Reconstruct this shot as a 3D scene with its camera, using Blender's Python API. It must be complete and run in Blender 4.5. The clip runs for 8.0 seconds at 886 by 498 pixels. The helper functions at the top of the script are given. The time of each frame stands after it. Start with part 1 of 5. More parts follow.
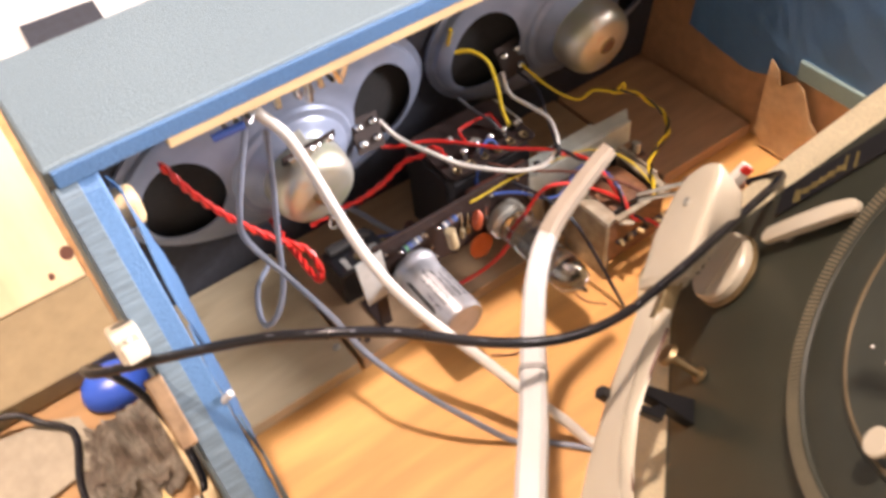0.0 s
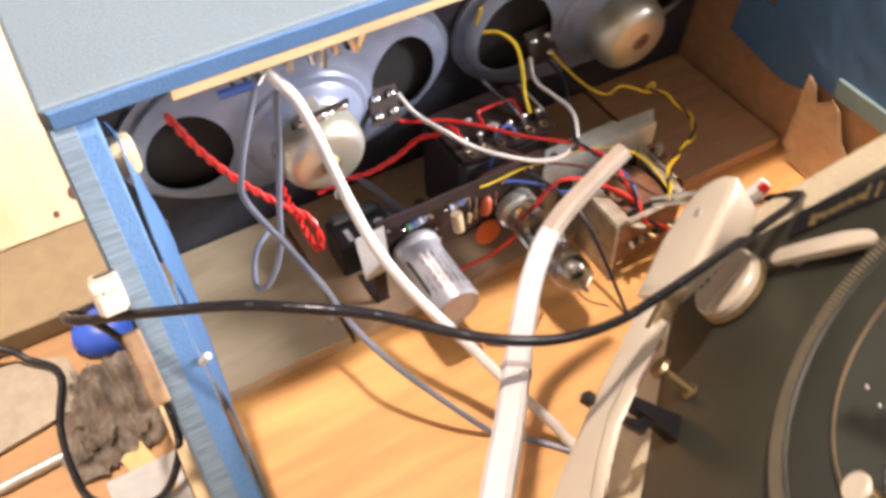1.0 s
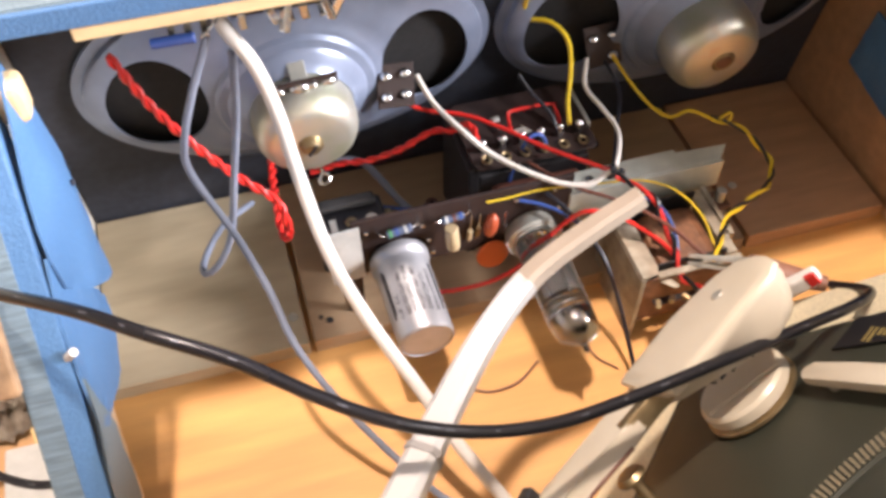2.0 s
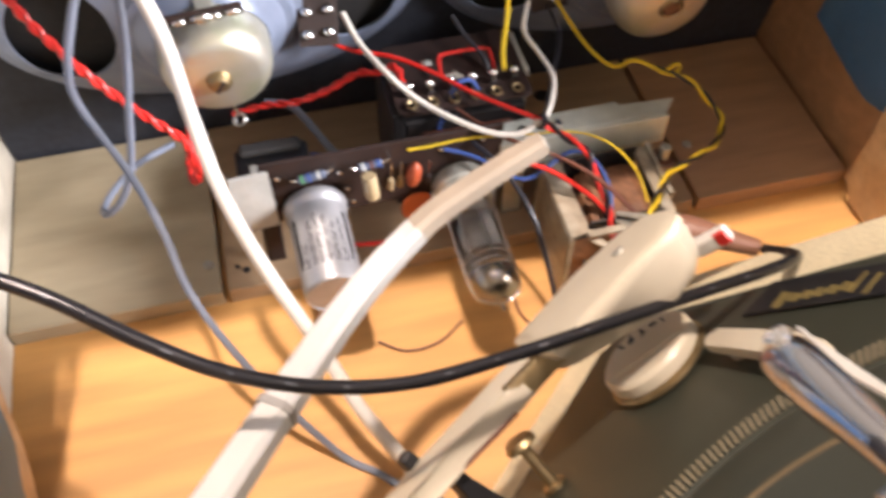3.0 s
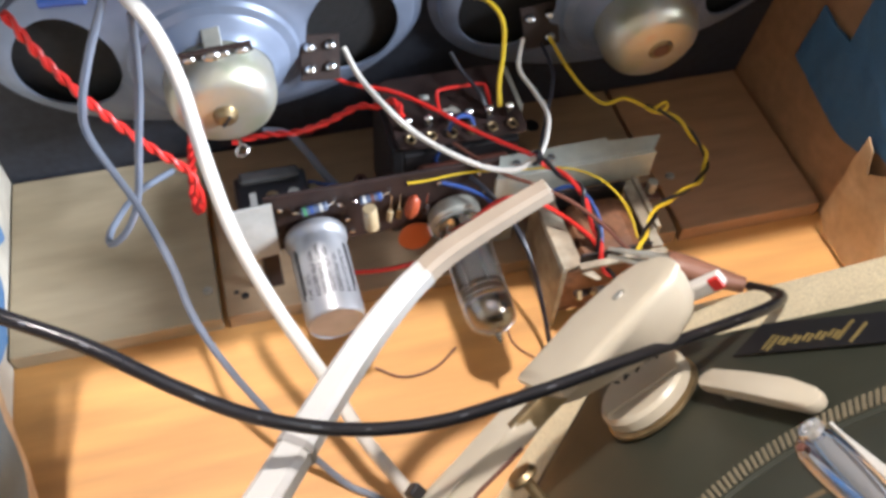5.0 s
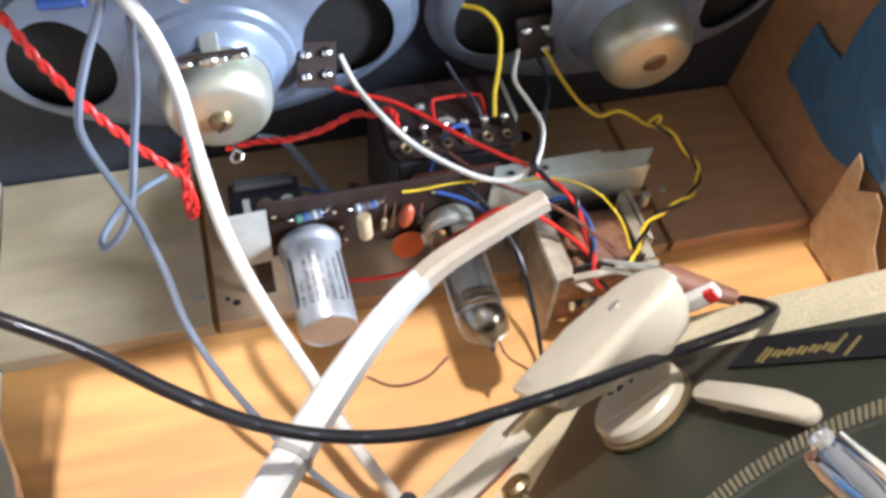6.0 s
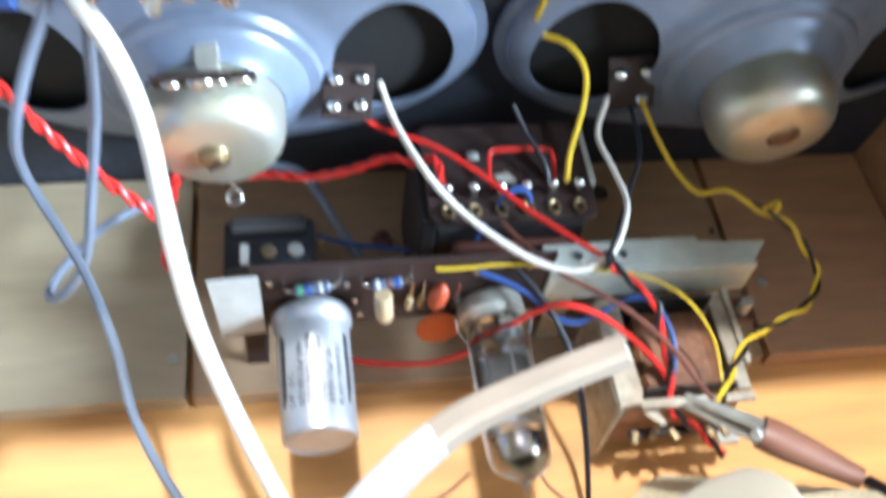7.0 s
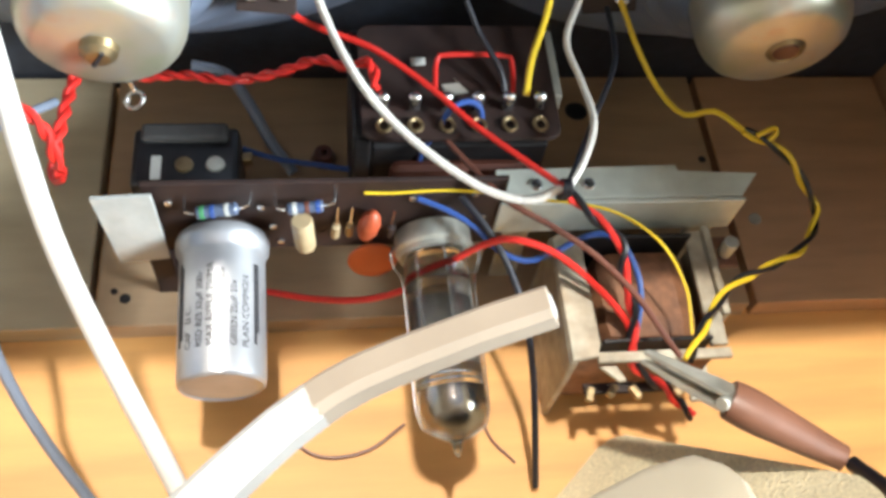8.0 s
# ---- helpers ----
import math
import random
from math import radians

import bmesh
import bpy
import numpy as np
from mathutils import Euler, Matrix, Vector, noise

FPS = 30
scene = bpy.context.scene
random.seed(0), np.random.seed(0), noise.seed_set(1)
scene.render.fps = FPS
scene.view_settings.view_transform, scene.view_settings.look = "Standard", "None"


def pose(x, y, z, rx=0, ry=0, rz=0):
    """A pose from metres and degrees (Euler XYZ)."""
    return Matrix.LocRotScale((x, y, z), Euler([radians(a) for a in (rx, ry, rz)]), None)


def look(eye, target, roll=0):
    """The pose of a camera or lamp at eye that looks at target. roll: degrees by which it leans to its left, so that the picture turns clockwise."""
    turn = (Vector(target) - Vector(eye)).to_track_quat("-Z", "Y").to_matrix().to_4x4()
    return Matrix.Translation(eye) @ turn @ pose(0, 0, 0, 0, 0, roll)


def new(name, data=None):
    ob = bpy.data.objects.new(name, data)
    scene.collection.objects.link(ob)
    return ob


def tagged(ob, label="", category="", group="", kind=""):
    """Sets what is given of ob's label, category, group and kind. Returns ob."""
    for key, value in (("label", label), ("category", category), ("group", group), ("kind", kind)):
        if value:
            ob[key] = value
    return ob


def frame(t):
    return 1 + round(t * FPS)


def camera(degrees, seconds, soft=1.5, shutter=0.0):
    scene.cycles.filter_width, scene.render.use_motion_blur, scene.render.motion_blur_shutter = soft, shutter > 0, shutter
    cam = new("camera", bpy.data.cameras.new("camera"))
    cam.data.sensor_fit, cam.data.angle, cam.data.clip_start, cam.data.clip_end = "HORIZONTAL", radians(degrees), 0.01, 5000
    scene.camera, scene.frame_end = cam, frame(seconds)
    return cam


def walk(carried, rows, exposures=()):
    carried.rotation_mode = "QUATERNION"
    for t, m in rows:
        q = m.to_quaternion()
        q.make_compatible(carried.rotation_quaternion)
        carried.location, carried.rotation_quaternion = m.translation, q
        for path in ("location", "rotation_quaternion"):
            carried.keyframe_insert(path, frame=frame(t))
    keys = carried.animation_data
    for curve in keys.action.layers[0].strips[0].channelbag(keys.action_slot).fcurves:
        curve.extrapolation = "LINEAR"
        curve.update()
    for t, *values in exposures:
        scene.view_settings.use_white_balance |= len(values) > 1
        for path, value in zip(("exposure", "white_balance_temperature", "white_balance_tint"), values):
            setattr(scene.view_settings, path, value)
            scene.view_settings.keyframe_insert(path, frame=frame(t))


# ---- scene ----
cam = camera(52.3, 8.0, soft=3.5, shutter=0.5)
PATH = [
    (0, (-0.132, -0.35, 0.441), (0.55, 0.807, -1.041), -6.6),
    (0.5, (-0.128, -0.366, 0.446), (0.536, 0.758, -1.07), -4.2),
    (1, (-0.116, -0.348, 0.436), (0.495, 0.804, -1.081), -2.1),
    (1.5, (-0.065, -0.316, 0.399), (0.32, 0.896, -1.144), -1.8),
    (1.7, (-0.046, -0.309, 0.393), (0.335, 0.902, -1.153), -0.5),
    (2.8, (0.012, -0.309, 0.372), (0.272, 0.865, -1.225), -0.9),
    (3, (0.023, -0.312, 0.365), (0.316, 0.848, -1.238), 0.3),
    (3.5, (0.03, -0.318, 0.37), (0.407, 0.735, -1.287), 4.9),
    (4, (0.022, -0.309, 0.375), (0.398, 0.775, -1.263), 5.3),
    (4.5, (0.012, -0.309, 0.378), (0.4, 0.799, -1.242), 5.3),
    (4.7, (0.009, -0.305, 0.384), (0.382, 0.817, -1.23), 4.2),
    (5.8, (0.006, -0.304, 0.385), (0.398, 0.853, -1.198), 5.4),
    (6, (0.003, -0.304, 0.384), (0.415, 0.844, -1.201), 6.2),
    (6.5, (0.004, -0.244, 0.379), (0.343, 0.875, -1.243), 8.5),
    (6.8, (0.018, -0.222, 0.358), (0.337, 0.982, -1.207), 9.0),
    (7, (0.03, -0.214, 0.336), (0.328, 0.908, -1.293), 9.3),
    (7.5, (0.054, -0.201, 0.31), (0.335, 0.824, -1.384), 10.0),
    (8, (0.064, -0.189, 0.3), (0.321, 0.784, -1.428), 11.3),
]
EXPOSURES = [(0, 0.80, 8200, 29), (1.5, 0.85, 7700, 26), (3, 0.80, 7900, 24), (3.5, 0.61, 8100, 25), (4.7, 0.70, 7000, 17), (6, 0.90, 6400, 13), (6.5, 1.1, 6000, 9), (7.1, 1.15, 5900, 7), (7.5, 1.0, 6500, 8), (8, 0.95, 7000, 8)]
walk(cam, [(t, look(eye, target, roll)) for t, eye, target, roll in PATH], EXPOSURES)

# ---- light ----
world = bpy.data.worlds.new("world")
scene.world = world
world.use_nodes = True
wn = world.node_tree.nodes
sky = wn.new("ShaderNodeTexSky")
sky.sky_type = "NISHITA"
sky.sun_disc = False
sky.sun_elevation = radians(84)
sky.sun_rotation = radians(-25)
wn["Background"].inputs[1].default_value = 0.11
world.node_tree.links.new(sky.outputs[0], wn["Background"].inputs[0])
sun = new("sun", bpy.data.lights.new("sun", "SUN"))
sun.data.energy = 2.55
sun.data.angle = radians(3)
sun.data.color = (1.0, 0.97, 0.92)
sun.matrix_world = look((-0.035, 0.07, 1.0), (0, 0, 0))


# area lamp added for cool daylight from an unseen east window
win = new("unseen_window_light", bpy.data.lights.new("unseen_window_light", "AREA"))
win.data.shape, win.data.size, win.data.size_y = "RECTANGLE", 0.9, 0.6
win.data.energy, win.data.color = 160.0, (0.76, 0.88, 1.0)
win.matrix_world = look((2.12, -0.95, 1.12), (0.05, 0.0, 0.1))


# ---- materials ----
def mat(name, color, rough=0.6, metal=0.0, grain=40.0, vary=0.25, blotch=6.0, stain=0.2, bump=0.15, stretch=(1, 1, 1), dark=None):
    """Procedural surface: base colour with fine grain, larger stains and relief, in object metres."""
    m = bpy.data.materials.new(name)
    m.use_nodes = True
    nt = m.node_tree
    b = nt.nodes["Principled BSDF"]
    tc = nt.nodes.new("ShaderNodeNewGeometry")
    mp = nt.nodes.new("ShaderNodeMapping")
    mp.inputs["Scale"].default_value = stretch
    nt.links.new(tc.outputs["Position"], mp.inputs["Vector"])
    fine = nt.nodes.new("ShaderNodeTexNoise")
    fine.inputs["Scale"].default_value = grain
    fine.inputs["Detail"].default_value = 6
    big = nt.nodes.new("ShaderNodeTexNoise")
    big.inputs["Scale"].default_value = blotch
    big.inputs["Detail"].default_value = 4
    nt.links.new(mp.outputs[0], fine.inputs["Vector"])
    nt.links.new(mp.outputs[0], big.inputs["Vector"])
    dk = dark or tuple(c * 0.45 for c in color)
    r1 = nt.nodes.new("ShaderNodeValToRGB")
    r1.color_ramp.elements[0].position, r1.color_ramp.elements[1].position = 0.3, 0.7
    r1.color_ramp.elements[0].color = (1 - vary, 1 - vary, 1 - vary, 1)
    r1.color_ramp.elements[1].color = (1 + vary * 0.4, 1 + vary * 0.4, 1 + vary * 0.4, 1)
    nt.links.new(fine.outputs[0], r1.inputs[0])
    r2 = nt.nodes.new("ShaderNodeValToRGB")
    r2.color_ramp.elements[0].position, r2.color_ramp.elements[1].position = 0.35, 0.65
    r2.color_ramp.elements[0].color = (stain, stain, stain, 1)
    r2.color_ramp.elements[1].color = (0, 0, 0, 1)
    nt.links.new(big.outputs[0], r2.inputs[0])
    mix = nt.nodes.new("ShaderNodeMix")
    mix.data_type = "RGBA"
    mix.inputs[6].default_value = (*color, 1)
    mix.inputs[7].default_value = (*dk, 1)
    nt.links.new(r2.outputs[0], mix.inputs[0])
    mul = nt.nodes.new("ShaderNodeMix")
    mul.data_type, mul.blend_type = "RGBA", "MULTIPLY"
    mul.inputs[0].default_value = 1.0
    nt.links.new(mix.outputs[2], mul.inputs[6])
    nt.links.new(r1.outputs[0], mul.inputs[7])
    nt.links.new(mul.outputs[2], b.inputs["Base Color"])
    b.inputs["Metallic"].default_value = metal
    rr = nt.nodes.new("ShaderNodeMapRange")
    rr.inputs["To Min"].default_value = max(0.02, rough - 0.12)
    rr.inputs["To Max"].default_value = min(1.0, rough + 0.12)
    nt.links.new(big.outputs[0], rr.inputs["Value"])
    nt.links.new(rr.outputs[0], b.inputs["Roughness"])
    if bump:
        bp = nt.nodes.new("ShaderNodeBump")
        bp.inputs["Strength"].default_value = bump
        bp.inputs["Distance"].default_value = 0.001
        nt.links.new(fine.outputs[0], bp.inputs["Height"])
        nt.links.new(bp.outputs[0], b.inputs["Normal"])
    return m


PLY = mat("plywood", (0.64, 0.325, 0.105), 0.55, grain=90, vary=0.22, blotch=9, stain=0.35, stretch=(0.12, 1, 1), dark=(0.44, 0.20, 0.06))
BOARD = mat("pale_board", (0.42, 0.345, 0.235), 0.7, grain=120, vary=0.13, blotch=12, stain=0.3, stretch=(0.2, 1, 1), dark=(0.34, 0.26, 0.16))
BOARD_M = mat("tan_board", (0.35, 0.23, 0.135), 0.7, grain=120, vary=0.18, blotch=12, stain=0.35, stretch=(0.2, 1, 1), dark=(0.32, 0.19, 0.10))
BOARD_R = mat("brown_board", (0.43, 0.245, 0.135), 0.7, grain=120, vary=0.18, blotch=12, stain=0.3, stretch=(0.2, 1, 1), dark=(0.33, 0.175, 0.09))
EDGE = mat("raw_wood_edge", (0.72, 0.53, 0.30), 0.6, grain=150, vary=0.25, blotch=20, stain=0.3, stretch=(0.15, 1, 1))
BLUE = mat("blue_leathercloth", (0.060, 0.170, 0.335), 0.5, grain=900, vary=0.16, blotch=14, stain=0.3, bump=0.5, dark=(0.045, 0.12, 0.245))
GREY_BLUE = mat("grey_blue_leathercloth", (0.135, 0.195, 0.225), 0.6, grain=900, vary=0.1, blotch=10, stain=0.3, bump=0.5, dark=(0.11, 0.165, 0.195))
DARK_GREY = mat("dark_grey_paint", (0.024, 0.029, 0.043), 0.7, grain=200, vary=0.3, blotch=9, stain=0.4)
BASKET = mat("grey_hammered_steel", (0.235, 0.29, 0.40), 0.36, metal=0.25, grain=60, vary=0.15, blotch=15, stain=0.3, bump=0.05)
CONE = mat("black_paper_cone", (0.012, 0.012, 0.013), 0.9, grain=300, vary=0.3, bump=0.2)
ZINC = mat("passivated_zinc", (0.70, 0.66, 0.50), 0.38, metal=0.75, grain=60, vary=0.2, blotch=28, stain=0.7, bump=0.05, dark=(0.62, 0.40, 0.22))
zt = ZINC.node_tree
film = zt.nodes.new("ShaderNodeTexNoise")
film.inputs["Scale"].default_value = 55
film.inputs["Detail"].default_value = 3
zg = zt.nodes.new("ShaderNodeNewGeometry")
zt.links.new(zg.outputs["Position"], film.inputs["Vector"])
fr = zt.nodes.new("ShaderNodeValToRGB")
fr.color_ramp.elements[0].position, fr.color_ramp.elements[0].color = 0.30, (0.45, 0.53, 0.39, 1)
fr.color_ramp.elements[1].position, fr.color_ramp.elements[1].color = 0.70, (0.52, 0.37, 0.31, 1)
e = fr.color_ramp.elements.new(0.48)
e.color = (0.54, 0.55, 0.49, 1)
e = fr.color_ramp.elements.new(0.58)
e.color = (0.50, 0.54, 0.54, 1)
zt.links.new(film.outputs[0], fr.inputs[0])
zm = zt.nodes.new("ShaderNodeMix")
zm.data_type = "RGBA"
zm.inputs[0].default_value = 0.7
old = zt.nodes["Principled BSDF"].inputs["Base Color"].links[0].from_socket
zt.links.new(old, zm.inputs[6])
zt.links.new(fr.outputs[0], zm.inputs[7])
zt.links.new(zm.outputs[2], zt.nodes["Principled BSDF"].inputs["Base Color"])
ALU = mat("aluminium_can", (0.46, 0.47, 0.50), 0.40, metal=0.7, grain=80, vary=0.1, blotch=40, stain=0.25, bump=0.04)
STEEL = mat("dull_steel", (0.58, 0.58, 0.52), 0.45, metal=0.55, grain=120, vary=0.25, blotch=40, stain=0.4, bump=0.08)
CHROME = mat("chrome", (0.44, 0.45, 0.49), 0.09, metal=1.0, grain=50, vary=0.05, stain=0.1, bump=0.0)
PAXOLIN = mat("brown_paxolin", (0.024, 0.009, 0.0065), 0.66, grain=200, vary=0.3, blotch=30, stain=0.5, bump=0.05)
LAMIN = mat("dark_laminations", (0.03, 0.028, 0.03), 0.5, metal=0.4, grain=1200, vary=0.5, stretch=(0.02, 1, 1))
BLACK = mat("black_plastic", (0.012, 0.012, 0.014), 0.35, grain=100, vary=0.2, bump=0.03)
CREAM = mat("cream_plastic", (0.53, 0.48, 0.385), 0.35, grain=60, vary=0.05, blotch=20, stain=0.25, bump=0.02, dark=(0.58, 0.51, 0.37))
TEXT_CREAM = mat("textured_cream_cloth", (0.76, 0.67, 0.46), 0.75, grain=1000, vary=0.28, blotch=30, stain=0.3, bump=0.9)
OLIVE = mat("olive_grey_enamel", (0.036, 0.040, 0.029), 0.42, grain=60, vary=0.08, blotch=8, stain=0.3, bump=0.03)
RUBBER = mat("olive_rubber_mat", (0.037, 0.042, 0.032), 0.5, grain=70, vary=0.15, blotch=12, stain=0.3, bump=0.05)
WHITE = mat("white_plastic", (0.55, 0.55, 0.54), 0.4, grain=60, vary=0.05, blotch=25, stain=0.15, bump=0.03)
RED = mat("red_pvc", (0.62, 0.025, 0.02), 0.35, grain=80, vary=0.1, bump=0.02)
YELLOW = mat("yellow_pvc", (0.72, 0.50, 0.03), 0.35, grain=80, vary=0.1, bump=0.02)
BLUE_WIRE = mat("blue_pvc", (0.03, 0.08, 0.28), 0.35, grain=80, vary=0.1, bump=0.02)
BROWN = mat("brown_pvc", (0.13, 0.045, 0.03), 0.4, grain=80, vary=0.15, bump=0.02)
CLIP_BROWN = mat("brown_pvc_sleeve", (0.17, 0.072, 0.043), 0.42, grain=120, vary=0.15, blotch=40, stain=0.35, bump=0.05)
GREY_WIRE = mat("grey_pvc", (0.17, 0.20, 0.26), 0.4, grain=80, vary=0.12, bump=0.02)
WHITE_WIRE = mat("white_pvc", (0.66, 0.64, 0.60), 0.35, grain=60, vary=0.06, blotch=25, stain=0.12, bump=0.02)
CLOTH_WHITE = mat("off_white_braid", (0.74, 0.70, 0.64), 0.7, grain=1500, vary=0.3, bump=0.5)
BLACK_WIRE = mat("black_pvc", (0.006, 0.006, 0.009), 0.30, grain=80, vary=0.15, bump=0.02)
NAVY_WIRE = mat("navy_pvc", (0.010, 0.011, 0.018), 0.35, grain=80, vary=0.15, bump=0.02)
SOLDER = mat("bright_solder", (0.78, 0.79, 0.80), 0.22, metal=1.0, grain=300, vary=0.15, bump=0.1)
BRASS = mat("tarnished_brass", (0.40, 0.30, 0.17), 0.4, metal=0.9, grain=150, vary=0.3, stain=0.4, bump=0.05)
RESIN = mat("orange_resin", (0.38, 0.07, 0.03), 0.35, grain=80, vary=0.1, bump=0.02)
ORANGE = mat("orange_lacquer", (0.52, 0.10, 0.025), 0.4, grain=80, vary=0.1, bump=0.02)
CARD = mat("pale_card", (0.45, 0.46, 0.44), 0.75, grain=200, vary=0.1, blotch=30, stain=0.25)
TAN_PAPER = mat("tan_paper", (0.62, 0.42, 0.25), 0.75, grain=150, vary=0.15, blotch=25, stain=0.3)
BUFF_CARD = mat("buff_cardboard", (0.34, 0.26, 0.15), 0.8, grain=100, vary=0.12, blotch=8, stain=0.25)
RAG = mat("grey_brown_rag", (0.50, 0.44, 0.36), 0.9, grain=160, vary=0.4, blotch=60, stain=0.75, bump=0.8, dark=(0.14, 0.08, 0.045))
BLUE_PLASTIC = mat("bright_blue_plastic", (0.03, 0.12, 0.62), 0.3, grain=60, vary=0.1, bump=0.02)
BENCH = mat("pine_bench", (0.46, 0.255, 0.11), 0.6, grain=60, vary=0.25, blotch=5, stain=0.4, stretch=(0.15, 1, 1), dark=(0.40, 0.22, 0.10))
PINE = mat("pale_pine_sheet", (0.80, 0.62, 0.40), 0.6, grain=50, vary=0.22, blotch=8, stain=0.35, stretch=(1, 0.2, 1), dark=(0.62, 0.40, 0.20))
INK = mat("printed_ink", (0.02, 0.02, 0.025), 0.6, grain=400, vary=0.3, bump=0.0)
GOLD = mat("gold_print", (0.55, 0.42, 0.16), 0.35, metal=0.8, grain=200, vary=0.2, bump=0.0)
GREEN_BAND = mat("green_band", (0.05, 0.25, 0.10), 0.4, bump=0.0)
BODY_BLUE = mat("resistor_blue", (0.08, 0.11, 0.18), 0.4, bump=0.0)
BODY_TAN = mat("component_tan", (0.42, 0.32, 0.19), 0.4, grain=200, vary=0.15, bump=0.0)
TEAL = mat("faded_teal_cloth", (0.20, 0.31, 0.31), 0.6, grain=900, vary=0.2, bump=0.4)
MICA = mat("grey_mica_anode", (0.20, 0.18, 0.165), 0.35, metal=0.6, grain=200, vary=0.3, bump=0.05)
GETTER = mat("silver_getter_mirror", (0.36, 0.31, 0.26), 0.08, metal=1.0, grain=60, vary=0.2, bump=0.0)


def glass_material():
    m = bpy.data.materials.new("clear_glass")
    m.use_nodes = True
    b = m.node_tree.nodes["Principled BSDF"]
    b.inputs["Base Color"].default_value = (0.93, 0.95, 0.95, 1)
    b.inputs["Transmission Weight"].default_value = 1.0
    b.inputs["Roughness"].default_value = 0.03
    b.inputs["IOR"].default_value = 1.45
    return m


GLASS = glass_material()


# ---- mesh helpers ----
OFF = {}


def part(name, bm, material, parent=None, label="", smooth=False):
    """One mesh object from a bmesh in world metres, under a thing or a part."""
    me = bpy.data.meshes.new(name)
    off = OFF.get(parent.name, Vector()) if parent else Vector()
    for v in bm.verts:
        v.co -= off
    bmesh.ops.recalc_face_normals(bm, faces=bm.faces)
    if smooth:
        for f in bm.faces:
            f.smooth = True
        for e in bm.edges:
            if len(e.link_faces) == 2 and e.calc_face_angle(0) > 0.6:
                e.smooth = False
    bm.to_mesh(me)
    bm.free()
    me.materials.append(material)
    ob = new(name, me)
    if parent:
        ob.parent = parent
        OFF[ob.name] = off
    if label:
        ob["label"] = label
    return ob


def thing(name, label, category, at=(0, 0, 0), group="", kind=""):
    ob = new(name)
    ob.empty_display_size = 0.02
    ob.location = at
    OFF[ob.name] = Vector(at)
    return tagged(ob, label, category, group, kind)


def box(x0, x1, y0, y1, z0, z1, bevel=0.0008, bm=None, m=None):
    bm = bm or bmesh.new()
    r = bmesh.ops.create_cube(bm, size=1)
    vs = r["verts"]
    for v in vs:
        v.co = Vector((x0 + (v.co.x + 0.5) * (x1 - x0), y0 + (v.co.y + 0.5) * (y1 - y0), z0 + (v.co.z + 0.5) * (z1 - z0)))
    if bevel:
        es = list({e for v in vs for e in v.link_edges})
        r = bmesh.ops.bevel(bm, geom=es, offset=bevel, segments=2, affect="EDGES", profile=0.5)
        vs = list({v for f in r["faces"] for v in f.verts} | {v for v in vs if v.is_valid})
    if m:
        bmesh.ops.transform(bm, matrix=m, verts=vs)
    return bm


def prism(outline, depth, bevel=0.0008, m=None, bm=None):
    """Outline (list of 2D points) in the local xy plane, extruded along local z by depth."""
    bm = bm or bmesh.new()
    low = [bm.verts.new((x, y, 0)) for x, y in outline]
    high = [bm.verts.new((x, y, depth)) for x, y in outline]
    faces = [bm.faces.new(low[::-1]), bm.faces.new(high)]
    k = len(outline)
    for i in range(k):
        faces.append(bm.faces.new((low[i], low[(i + 1) % k], high[(i + 1) % k], high[i])))
    vs = low + high
    if bevel:
        es = [e for f in faces[:2] for e in f.edges]
        r = bmesh.ops.bevel(bm, geom=es, offset=bevel, segments=2, affect="EDGES", profile=0.5)
        vs = list({v for f in r["faces"] for v in f.verts} | {v for v in vs if v.is_valid})
    if m:
        bmesh.ops.transform(bm, matrix=m, verts=vs)
    return bm


def axes(origin, x, y, z):
    m = Matrix.Identity(4)
    for i, a in enumerate((x, y, z)):
        for j in range(3):
            m[j][i] = a[j]
    m.translation = Vector(origin)
    return m


def along(p0, p1):
    d = (Vector(p1) - Vector(p0))
    return Matrix.Translation(p0) @ d.to_track_quat("Z", "Y").to_matrix().to_4x4()


def lathe(profile, m=None, seg=32, bm=None):
    """Profile of (radius, height) turned round local z."""
    bm = bm or bmesh.new()
    rings, made = [], []
    for r, z in profile:
        if r < 1e-6:
            ring = [bm.verts.new((0, 0, z))]
        else:
            ring = [bm.verts.new((r * math.cos(2 * math.pi * i / seg), r * math.sin(2 * math.pi * i / seg), z)) for i in range(seg)]
        rings.append(ring)
        made += ring
    for a, b in zip(rings, rings[1:]):
        for i in range(seg):
            j = (i + 1) % seg
            if len(a) == 1 and len(b) > 1:
                bm.faces.new((a[0], b[j], b[i]))
            elif len(b) == 1 and len(a) > 1:
                bm.faces.new((a[i], a[j], b[0]))
            elif len(a) > 1:
                bm.faces.new((a[i], a[j], b[j], b[i]))
    if m:
        bmesh.ops.transform(bm, matrix=m, verts=made)
    return bm


def rod(p0, p1, r, r1=None, seg=16, bm=None, chamfer=0.12):
    length = (Vector(p1) - Vector(p0)).length
    r1 = r if r1 is None else r1
    c = min(r, r1) * chamfer
    return lathe([(0, 0), (r - c, 0), (r, c), (r1, length - c), (r1 - c, length), (0, length)], along(p0, p1), seg, bm)


